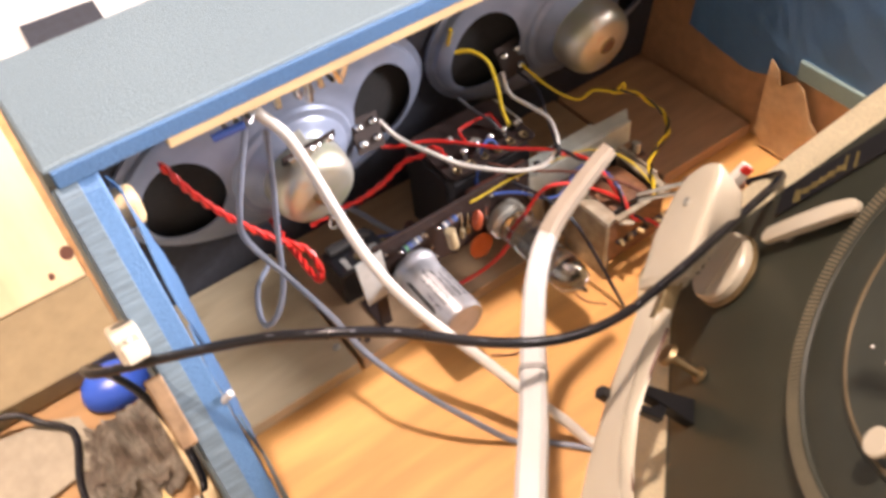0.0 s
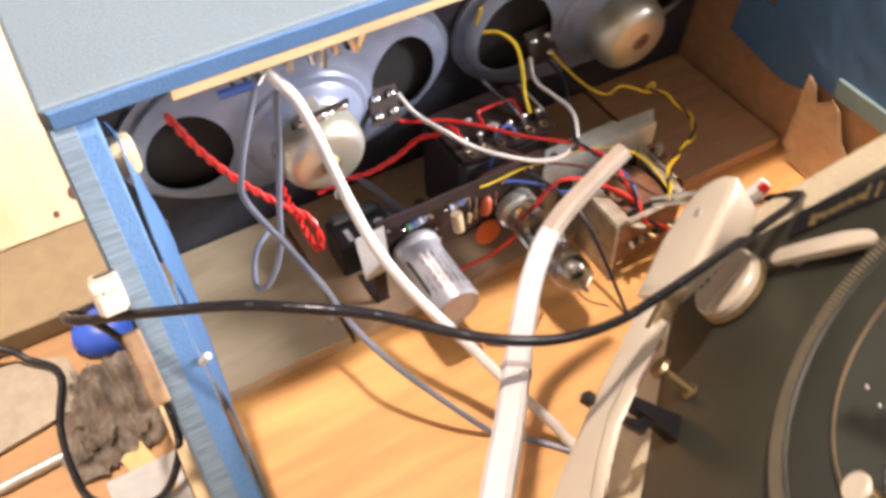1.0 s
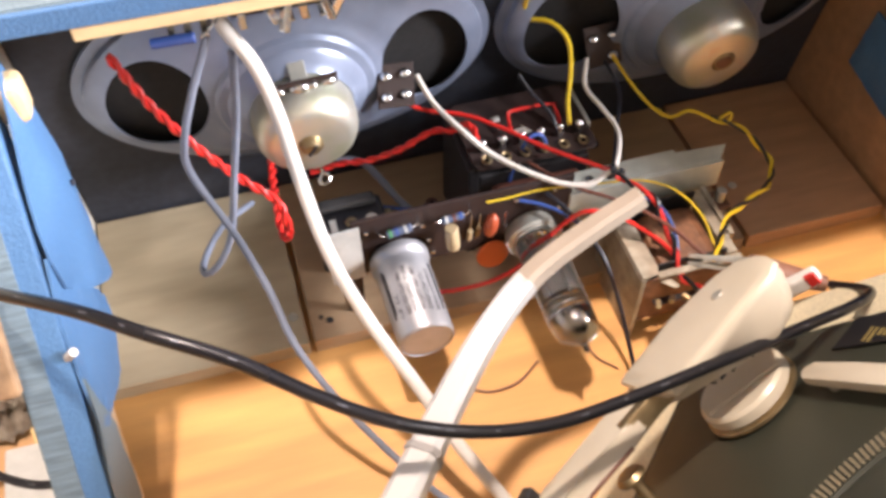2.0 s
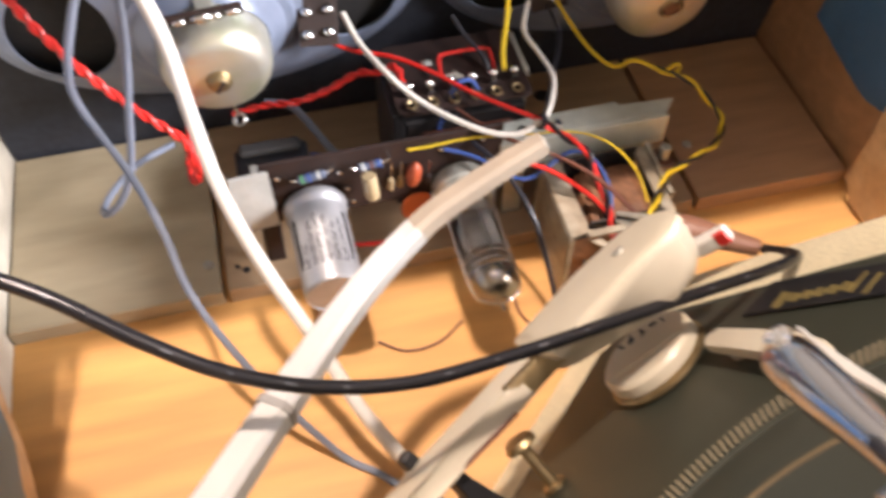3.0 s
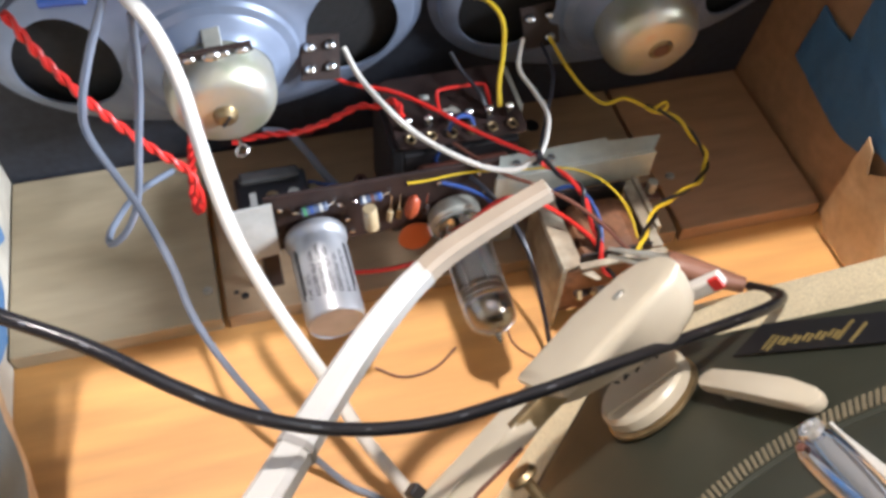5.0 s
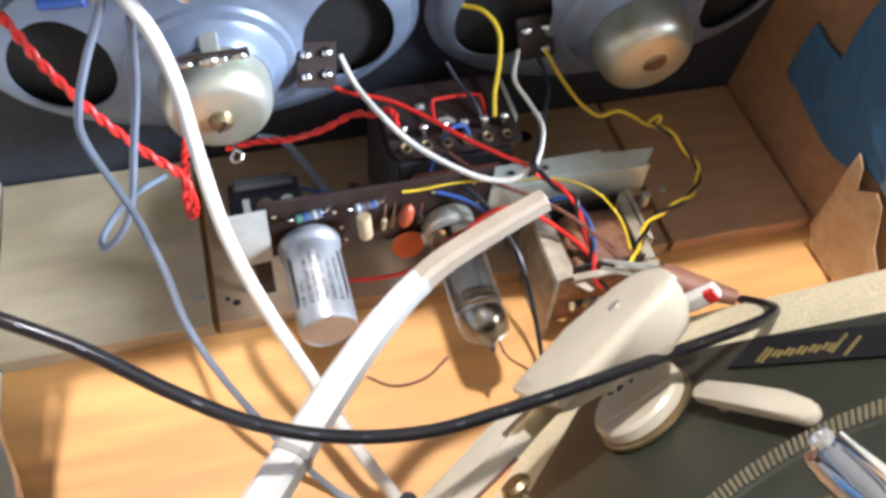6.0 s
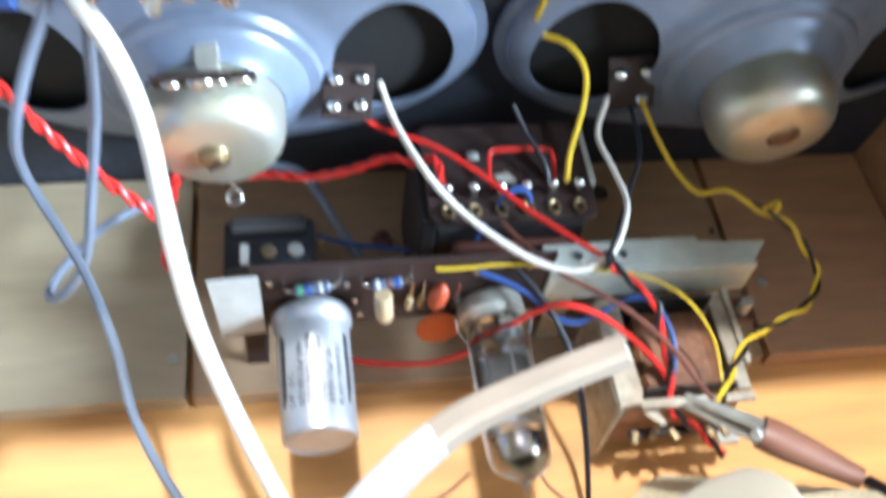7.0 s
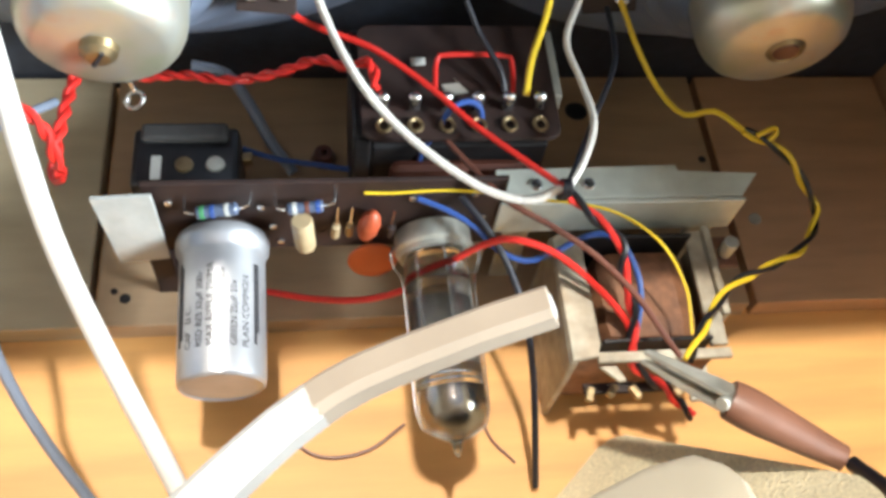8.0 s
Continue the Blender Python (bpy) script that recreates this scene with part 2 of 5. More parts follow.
def spline(pts, step=0.003):
    """Smooth line through points (centripetal-like Catmull-Rom)."""
    p = [Vector(a) for a in pts]
    p = [2 * p[0] - p[1]] + p + [2 * p[-1] - p[-2]]
    out = []
    for a, b, c, d in zip(p, p[1:], p[2:], p[3:]):
        k = max(2, int((c - b).length / step))
        for i in range(k):
            t = i / k
            out.append(0.5 * ((2 * b) + (c - a) * t + (2 * a - 5 * b + 4 * c - d) * t * t + (3 * b - a - 3 * c + d) * t ** 3))
    out.append(p[-2])
    return out


def sweep(line, r, seg=8, bm=None, flat=1.0, twist0=0.0, ends=True, radii=None, cut=None):
    """Round (or flattened, or cut-out section) tube along a line of points."""
    bm = bm or bmesh.new()
    rings = []
    up = Vector((0.13, 0.31, 0.94)).normalized()
    section = cut or [(math.cos(2 * math.pi * i / seg), flat * math.sin(2 * math.pi * i / seg)) for i in range(seg)]
    for i, p in enumerate(line):
        t = (line[min(i + 1, len(line) - 1)] - line[max(i - 1, 0)]).normalized()
        side = t.cross(up)
        if side.length < 1e-4:
            side = t.cross(Vector((1, 0, 0)))
        side.normalize()
        up = side.cross(t).normalized()
        rr = radii[i] if radii else r
        ca, sa = math.cos(twist0), math.sin(twist0)
        rings.append([bm.verts.new(p + rr * ((x * ca - y * sa) * side + (x * sa + y * ca) * up)) for x, y in section])
    k = len(section)
    for a, b in zip(rings, rings[1:]):
        for i in range(k):
            bm.faces.new((a[i], a[(i + 1) % k], b[(i + 1) % k], b[i]))
    if ends:
        bm.faces.new(rings[0][::-1])
        bm.faces.new(rings[-1])
    return bm


# ---- wires and small helpers ----
def wire(name, pts, r, material, label, category="wire", group="hook-up wires", flat=1.0, seg=8, parent=None):
    o = part(name, sweep(spline(pts), r, seg, flat=flat), material, parent, smooth=True)
    return o if parent else tagged(o, label, category, group)


def strands(pts, r, pitch, phase):
    """One strand of a twisted pair round a line."""
    line = spline(pts, 0.0018)
    out, run = [], 0.0
    for i, p in enumerate(line):
        q = line[min(i + 1, len(line) - 1)]
        t = (q - line[max(i - 1, 0)]).normalized()
        run += (p - line[max(i - 1, 0)]).length
        a = t.cross(Vector((0.1, 0.2, 0.97))).normalized()
        c = t.cross(a)
        k = run / pitch * 2 * math.pi + phase
        out.append(p + r * (math.cos(k) * a + math.sin(k) * c))
    return out


def pair(name, pts, r, pitch, mats, label):
    t = thing(name, label, "wire", pts[0], "hook-up wires")
    for i, mt in enumerate(mats):
        part("strand", sweep(strands(pts, r * 0.95, pitch, math.pi * i), r, 7), mt, t, smooth=True)
    return t


def blob(c, r, squash=(1, 1, 1), seg=10, bm=None):
    prof = [(r * math.sin(math.pi * i / 6), -r * math.cos(math.pi * i / 6)) for i in range(7)]
    prof[0], prof[-1] = (0, -r), (0, r)
    return lathe(prof, Matrix.Translation(c) @ Matrix.Diagonal((*squash, 1)), seg, bm)


def ellipse_loft(rings, m, seg=64, cap=False):
    """Rings of (half width, half height, depth) lofted in local xy along local z."""
    bm = bmesh.new()
    made = []
    for a, b, z in rings:
        made.append([bm.verts.new((a * math.cos(2 * math.pi * i / seg), b * math.sin(2 * math.pi * i / seg), z)) for i in range(seg)])
    for p, q in zip(made, made[1:]):
        for i in range(seg):
            bm.faces.new((p[i], p[(i + 1) % seg], q[(i + 1) % seg], q[i]))
    if cap:
        bm.faces.new(made[-1])
    bmesh.ops.transform(bm, matrix=m, verts=bm.verts)
    return bm


def text_mesh(body, size, m):
    """Built-in font lettering as a mesh, centred on m's xy plane."""
    cu = bpy.data.curves.new("lettering", "FONT")
    cu.body, cu.size, cu.align_x, cu.align_y, cu.extrude = body, size, "LEFT", "CENTER", 0.00005
    ob = bpy.data.objects.new("lettering", cu)
    me = bpy.data.meshes.new_from_object(ob)
    bm = bmesh.new()
    bm.from_mesh(me)
    bmesh.ops.transform(bm, matrix=m, verts=bm.verts)
    bpy.data.objects.remove(ob)
    bpy.data.curves.remove(cu)
    bpy.data.meshes.remove(me)
    return bm


def rounded(x0, x1, y0, y1, r, k=6):
    out = []
    for cx, cy, a0 in ((x1 - r, y1 - r, 0), (x0 + r, y1 - r, 90), (x0 + r, y0 + r, 180), (x1 - r, y0 + r, 270)):
        for i in range(k + 1):
            a = radians(a0 + 90 * i / k)
            out.append((cx + r * math.cos(a), cy + r * math.sin(a)))
    return out


def sheet(pts, thick, m=None, bulge=0.0, seed=0, cuts=6):
    """A thin limp sheet with an uneven surface: outline in local xy, given thickness."""
    bm = bmesh.new()
    vs = [bm.verts.new((x, y, 0)) for x, y in pts]
    bm.faces.new(vs)
    bmesh.ops.triangulate(bm, faces=bm.faces)
    bmesh.ops.subdivide_edges(bm, edges=bm.edges, cuts=cuts, use_grid_fill=True)
    for v in bm.verts:
        v.co.z += bulge * (noise.noise(Vector((v.co.x * 45 + seed, v.co.y * 45, seed))) + 0.5 * noise.noise(Vector((v.co.x * 120, v.co.y * 120 + seed, 3))))
    r = bmesh.ops.extrude_face_region(bm, geom=bm.faces[:])
    for g in r["geom"]:
        if isinstance(g, bmesh.types.BMVert):
            g.co.z += thick
    if m:
        bmesh.ops.transform(bm, matrix=m, verts=bm.verts)
    return bm


# ---- workshop bench and what lies on it ----
bench = part("ground", box(-1.4, 1.6, -1.4, 1.6, -0.07, -0.022, 0.002), BENCH)
tagged(bench, "pine workbench top with warm worn grain", "workbench", kind="structure")
o = part("plywood_sheet", box(-0.62, -0.128, 0.135, 0.80, -0.0215, -0.006, 0.001), PINE)
tagged(o, "bright pale pine sheet with dark knots on the bench", "wooden sheet")
for kx, ky, kr in ((-0.1320, 0.1630, 0.0048), (-0.1480, 0.1480, 0.0022)):
    part("knot", lathe([(0, 0.0), (kr, 0.0), (kr, 0.0006), (0, 0.0009)], Matrix.Translation((kx, ky, -0.0062)) @ Matrix.Diagonal((1, 1.6, 1, 1)), 14), BROWN, o)
o = part("cardboard_sheet", box(-0.42, -0.127, 0.0615, 0.133, -0.0215, -0.006, 0.001), BUFF_CARD)
tagged(o, "buff cardboard sheet lying flat on the bench", "cardboard")
o = part("folded_card", sheet([(-0.29, -0.012), (-0.222, -0.007), (-0.172, 0.001), (-0.171, 0.020), (-0.173, 0.038), (-0.190, 0.048), (-0.29, 0.062)], 0.0015, Matrix.Translation((0, 0, -0.0195)) @ pose(0, 0, 0, 0, 0, 0), 0.0012, 3), mat("beige_card", (0.42, 0.36, 0.27), 0.75, grain=150, vary=0.12, blotch=25, stain=0.3))
tagged(o, "beige folded card lying on the bench", "card")
# flat, torn and folded rag with deep creases
bm = bmesh.new()
NU, NV = 44, 34
rows = []
for a in range(NU + 1):
    row = []
    for b in range(NV + 1):
        u, v = a / NU, b / NV
        edge = 0.0045 * noise.noise(Vector((u * 9, 3.1, v * 9))) + 0.003 * noise.noise(Vector((u * 26, 1.7, v * 26)))
        waist = 0.030 + 0.010 * (1 - v) + 0.006 * math.sin(v * 5)
        x = (u - 0.5) * 2 * (waist + edge)
        y = -0.036 + 0.070 * v + 0.010 * (u - 0.4) * (1 - v) + edge * 1.6
        crease = abs(noise.noise(Vector((x * 70 + 2, y * 16, 0.4)))) + 0.5 * abs(noise.noise(Vector((x * 150, y * 60, 5))))
        rim = min(1.0, 6 * min(u, 1 - u, v, 1 - v) + 0.15)
        row.append(bm.verts.new((-0.150 + x, -0.010 + y, -0.0195 + (0.0035 + 0.0150 * crease) * rim)))
    rows.append(row)
for p, q in zip(rows, rows[1:]):
    for b in range(NV):
        bm.faces.new((p[b], p[b + 1], q[b + 1], q[b]))
bmesh.ops.solidify(bm, geom=bm.faces[:], thickness=0.0012)
tagged(part("crumpled_rag", bm, RAG, smooth=True), "flat crumpled grimy grey-brown rag on the bench", "rag")
cap = thing("bottle_cap", "domed bright blue plastic lid lying beside the rag", "cap", (-0.146, 0.046, -0.021))
cmx = Matrix.Translation((-0.146, 0.044, -0.0205)) @ pose(0, 0, 0.003, 8, 4, 0) @ Matrix.Diagonal((1.1, 0.85, 1, 1))
part("cap_body", lathe([(0, 0.0140), (0.008, 0.0135), (0.0145, 0.0110), (0.0185, 0.0065), (0.0195, 0.0), (0.0180, 0.0), (0.0170, 0.0060), (0.0130, 0.0095), (0, 0.0120)], cmx, 36), BLUE_PLASTIC, cap, smooth=True)
o = part("wooden_strip", box(-0.134, -0.127, -0.25, -0.012, -0.0215, 0.012, 0.001), EDGE)
tagged(o, "pale planed wooden strip along the cabinet side", "wooden strip")
o = part("yellow_card_flap", sheet([(0, 0), (0.012, -0.005), (0.030, -0.075), (0.018, -0.080), (0.004, -0.035)], 0.001, Matrix.Translation((-0.170, -0.006, -0.0205)) @ pose(0, 0, 0, 0, -12, 0), 0.0006, 5), mat("yellowed_card", (0.66, 0.48, 0.22), 0.7, grain=150, vary=0.1))
tagged(o, "yellowed stiff card flap on the bench", "card")
o = part("metal_rod", rod((-0.30, -0.035, -0.0185), (-0.187, -0.027, -0.0185), 0.0032, seg=14), STEEL, smooth=True)
tagged(o, "dull grey metal rod lying on the bench", "rod")
o = part("wooden_tray", box(-0.175, -0.136, -0.16, -0.058, -0.0215, -0.014, 0.0008), CARD)
tagged(o, "pale grey board offcut on the bench", "board")
tab = thing("photo_frame", "white-framed flat panel with a dark screen on the bench", "frame", (-0.03, 0.46, -0.02))
tm = Matrix.Translation((-0.034, 0.46, -0.021)) @ pose(0, 0, 0, 0, 0, -4)
part("frame_body", box(-0.065, 0.25, -0.10, 0.16, 0, 0.012, 0.003, m=tm), WHITE, tab)
part("screen", box(-0.036, 0.034, -0.062, 0.012, 0.0123, 0.0135, 0.0004, m=tm), DARK_GREY, tab, "dark grey panel")

# ---- unseen walls and ceiling, added to bounce and limit daylight ----
WALL = mat("warm_white_wall", (0.55, 0.50, 0.43), 0.8, grain=30, vary=0.05, blotch=2, stain=0.15)
for nm, b in (("wall_west", (-2.3, -2.2, -2.2, 2.2, -1.0, 2.2)), ("wall_south", (-2.3, 2.3, -2.3, -2.2, -1.0, 2.2)), ("wall_north", (-2.3, 2.3, 2.2, 2.3, -1.0, 2.2))):
    tagged(part(nm, box(*b, 0), WALL), "unseen plain warm white wall, added to bounce light", "wall", kind="structure")
# ceiling added out of view to cut the sky's fill; the opening passes the sun
bm = bmesh.new()
for b in ((-2.3, -0.55, -2.3, 2.3), (1.3, 2.3, -2.3, 2.3), (-0.55, 1.3, -2.3, -0.9), (-0.55, 1.3, 1.0, 2.3)):
    box(*b, 2.2, 2.26, 0, bm)
tagged(part("ceiling", bm, WALL), "unseen warm white ceiling, added to limit sky light, with a square opening", "ceiling", kind="structure")
tagged(part("floor", box(-2.3, 2.3, -2.3, 2.3, -1.05, -1.0, 0), BUFF_CARD), "plain dull brown workshop floor under the bench", "floor", kind="structure")
# unseen wall, left open where the added area lamp shines in
wall_e = thing("wall_east", "unseen plain warm white wall, opened for the added window lamp", "wall", (2.25, 0, -1.0), kind="structure")
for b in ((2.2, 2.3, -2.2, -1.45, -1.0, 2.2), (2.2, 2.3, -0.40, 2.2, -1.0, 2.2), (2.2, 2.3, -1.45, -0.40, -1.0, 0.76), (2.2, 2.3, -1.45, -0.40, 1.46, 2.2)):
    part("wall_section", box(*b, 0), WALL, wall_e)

# ---- cabinet ----
XL, XR, YF, YB, ZF = -0.106, 0.318, 0.064, -0.31, -0.010
cab = thing("record_player_cabinet", "open blue leathercloth record player cabinet with bare wooden inside", "cabinet", (0.1, -0.1, -0.022))
part("bottom_panel", box(XL - 0.0165, XR, YB, YF, ZF - 0.0105, ZF), PLY, cab, "warm varnished plywood bottom")
CHALK = mat("chalky_white_wood", (0.62, 0.58, 0.50), 0.75, grain=90, vary=0.15, blotch=18, stain=0.45, dark=(0.42, 0.35, 0.26))
RIBBED = mat("ribbed_grey_blue_cloth", (0.125, 0.19, 0.235), 0.65, grain=700, vary=0.35, blotch=12, stain=0.3, bump=0.6, stretch=(0.08, 1, 1), dark=(0.10, 0.15, 0.19))
# side panels: high at the front, cut down on a slope towards the back
prof = [(0.082, -0.0215), (0.052, 0.203), (-0.040, 0.203), (-0.046, 0.199), (-0.122, 0.090), (-0.168, 0.032), (-0.178, 0.026), (YB - 0.012, 0.026), (YB - 0.012, -0.0215)]
sideL = axes((XL - 0.0185, 0, 0), (0, 1, 0), (0, 0, 1), (1, 0, 0))
sideR = axes((XR, 0, 0), (0, 1, 0), (0, 0, 1), (1, 0, 0))
left = part("side_panel", prism(prof, 0.0020, 0.0004, sideL), CHALK, cab, "side with a pale whitewashed inner face")
slope = [(0.045, 0.203), (-0.040, 0.203), (-0.046, 0.199), (-0.122, 0.090), (-0.168, 0.032), (-0.178, 0.026), (YB - 0.012, 0.026)]
under = [(YB - 0.012, 0.010), (-0.172, 0.012), (-0.158, 0.022), (-0.112, 0.080), (-0.038, 0.186), (0.045, 0.186)]
part("edge_strip", prism(slope + under, 0.0160, 0.0012, axes((XL - 0.0162, 0, 0), (0, 1, 0), (0, 0, 1), (1, 0, 0))), BLUE, left, "blue cloth-covered edging along the slope")
tape = [(y, z + 0.0006) for y, z in slope[1:]]
part("edge_tape", prism(tape + [(y, z - 0.004) for y, z in slope[1:]][::-1], 0.0095, 0.0004, axes((XL - 0.0185, 0, 0), (0, 1, 0), (0, 0, 1), (1, 0, 0))), RIBBED, left, "ribbed grey-blue cloth tape")
prof_r = prof[:3] + [(-0.046, 0.199), (-0.205, 0.115), (-0.215, 0.108), (YB - 0.012, 0.108), (YB - 0.012, -0.0215)]
right = part("side_panel", prism(prof_r, 0.014, 0.0015, sideR), BOARD_R, cab, "bare wooden inner side")
part("cloth_cover", prism([(0.081, -0.021), (0.051, 0.2025), (-0.040, 0.2025), (-0.121, 0.087), (-0.168, 0.029), (YB, 0.025), (YB, -0.021)], 0.001, 0, axes((XL - 0.0198, 0, 0), (0, 1, 0), (0, 0, 1), (1, 0, 0))), GREY_BLUE, left, "sun-faded grey-blue cloth on the outside")
# cloth folded over the sloping edges to the inside, torn and hanging
def hanging(outline, seed, lift, spread, cuts=5):
    bm = sheet(outline, 0.0009, axes((XL + 0.0008, 0, 0), (0, 1, 0), (0, 0, 1), (1, 0, 0)), 0.0011, seed, cuts)
    for v in bm.verts:
        drop = min(0.203, 0.199 + (v.co.y + 0.046) * 1.434) - v.co.z
        v.co.x += lift + spread * min(1.0, max(0.0, drop / 0.06)) + 0.0012 * math.sin(v.co.y * 130 + seed)
    return bm


part("cloth_fold", hanging([(-0.047, 0.194), (-0.084, 0.141), (-0.086, 0.128), (-0.072, 0.108), (-0.056, 0.092), (-0.045, 0.084), (-0.039, 0.092), (-0.033, 0.130), (-0.030, 0.170), (-0.034, 0.194)], 2, 0.0016, 0.0060), BLUE, left, "torn blue cloth fold inside", smooth=True)
part("cloth_fold", hanging([(-0.084, 0.143), (-0.122, 0.0885), (-0.117, 0.080), (-0.105, 0.084), (-0.094, 0.076), (-0.084, 0.068), (-0.078, 0.073), (-0.080, 0.082), (-0.073, 0.087), (-0.062, 0.079), (-0.057, 0.084), (-0.064, 0.098), (-0.078, 0.116)], 5, 0.0, 0.0055), BLUE, left, "ragged blue cloth hanging inside", smooth=True)
part("cloth_fold", hanging([(-0.110, 0.104), (-0.168, 0.030), (-0.190, 0.022), (-0.190, 0.006), (-0.152, 0.010), (-0.128, 0.040), (-0.112, 0.072)], 11, 0.0006, 0.0030), GREY_BLUE, left, "dull teal cloth lining inside", smooth=True)
part("corner_block", box(XL - 0.001, XL + 0.0095, -0.050, -0.037, 0.174, 0.190, 0.003), EDGE, left, "rough glued wooden corner block")
part("nail_head", rod((XL + 0.0050, -0.0421, 0.1362), (XL + 0.0112, -0.0430, 0.1370), 0.0014, seg=10), DARK_GREY, left)
part("white_plug", rod((XL - 0.001, -0.1050, 0.1120), (XL + 0.003, -0.1075, 0.1180), 0.0017, seg=12), WHITE, left, "small white plastic plug")
part("edge_paper", sheet([(-0.090, 0.083), (-0.104, 0.081), (-0.112, 0.074), (-0.132, 0.044), (-0.165, 0.004), (-0.140, -0.002), (-0.118, 0.030), (-0.100, 0.060)], 0.0008, axes((XL + 0.0012, 0, 0), (0, 1, 0), (0, 0, 1), (1, 0, 0)), 0.0012, 9), TAN_PAPER, left, "torn tan paper lining")
part("cloth_fold", sheet([(0.0200, 0.0510), (0.0150, 0.0890), (0.0020, 0.0860), (-0.0120, 0.0870), (-0.0130, 0.1130), (-0.0180, 0.1350), (-0.0150, 0.1700), (-0.0300, 0.1960), (-0.0480, 0.1960), (-0.2000, 0.1140), (-0.2150, 0.1060), (-0.2000, 0.0640), (-0.1280, 0.0620), (-0.0780, 0.0580), (-0.0620, 0.0560), (-0.0520, 0.0460), (-0.0380, 0.0420), (-0.0200, 0.0430), (0.0020, 0.0470)], 0.0012, axes((XR - 0.0036, 0, 0), (0, 1, 0), (0, 0, 1), (1, 0, 0)), 0.0012, 4, 7), BLUE, right, "torn blue cloth fold inside")
part("torn_paper", sheet([(-0.0550, 0.0040), (-0.0560, 0.0300), (-0.0570, 0.0640), (-0.0640, 0.0600), (-0.0680, 0.0480), (-0.0720, 0.0400), (-0.0790, 0.0580), (-0.0860, 0.0540), (-0.0960, 0.0340), (-0.1080, 0.0240), (-0.0980, 0.0000), (-0.0850, -0.0060), (-0.0640, -0.0060)], 0.0008, axes((XR - 0.0085, 0, 0), (0, 1, 0), (0, 0, 1), (1, 0, 0)), 0.0009, 6), TAN_PAPER, right, "peeling tan paper lining")
part("faded_edge", box(XR - 0.006, XR - 0.0005, -0.125, -0.076, 0.058, 0.072, 0.001), TEAL, right, "faded teal cloth strip")
part("back_panel", box(XL, XR, YB - 0.012, YB, -0.0215, 0.026), PLY, cab)
part("top_panel", box(XL - 0.0200, XR + 0.0165, -0.040, 0.048, 0.2035, 0.2135, 0.002), GREY_BLUE, cab, "sun-faded grey-blue control panel top")
part("panel_edge", box(XL - 0.017, XR + 0.013, -0.0425, -0.0403, 0.2035, 0.2125, 0.0008), BLUE, cab, "blue cloth edge of the control panel")
part("wooden_batten", box(-0.076, XR - 0.001, -0.0412, -0.030, 0.1975, 0.2033, 0.0006), EDGE, cab, "raw pale wooden edge under the panel")
latch = thing("lid_catch", "off-white plastic lid catch with a dark hole on the cabinet side", "catch", (-0.129, -0.085, 0.155))
lm = Matrix.Translation((-0.1290, -0.083, 0.152)) @ pose(0, 0, 0, -38, 0, 0)
part("catch_body", box(-0.006, 0.006, -0.013, 0.013, -0.007, 0.007, 0.0015, m=lm), CREAM, latch)
part("catch_socket", rod(lm @ Vector((0.001, 0.002, 0.0066)), lm @ Vector((0.001, 0.002, 0.0076)), 0.0046, seg=16), BLACK, latch)
part("catch_plate", box(-0.004, 0.005, -0.028, -0.0132, -0.005, 0.003, 0.001, m=lm), CREAM, latch)
part("catch_strap", box(-0.0045, 0.0035, -0.036, -0.002, -0.003, 0.003, 0.0012, m=Matrix.Translation((-0.1275, -0.092, 0.1370)) @ pose(0, 0, 0, 55, 0, 0)), mat("worn_tan_leather", (0.40, 0.25, 0.14), 0.7, grain=200, vary=0.3, blotch=60, stain=0.7, dark=(0.12, 0.06, 0.03)), latch, "worn tan leather strap")
part("screw", rod(lm @ Vector((0.0, -0.022, 0.003)), lm @ Vector((0.0, -0.022, 0.0042)), 0.0018, seg=10), STEEL, latch)

# ---- speaker baffle ----
part("baffle_board", prism([(0.068, ZF), (0.080, ZF), (0.0510, 0.1985), (0.0390, 0.1985)], XR - XL + 0.0160, 0.0005, axes((XL - 0.0160, 0, 0), (0, 1, 0), (0, 0, 1), (1, 0, 0))), DARK_GREY, cab, "dark grey painted speaker baffle")


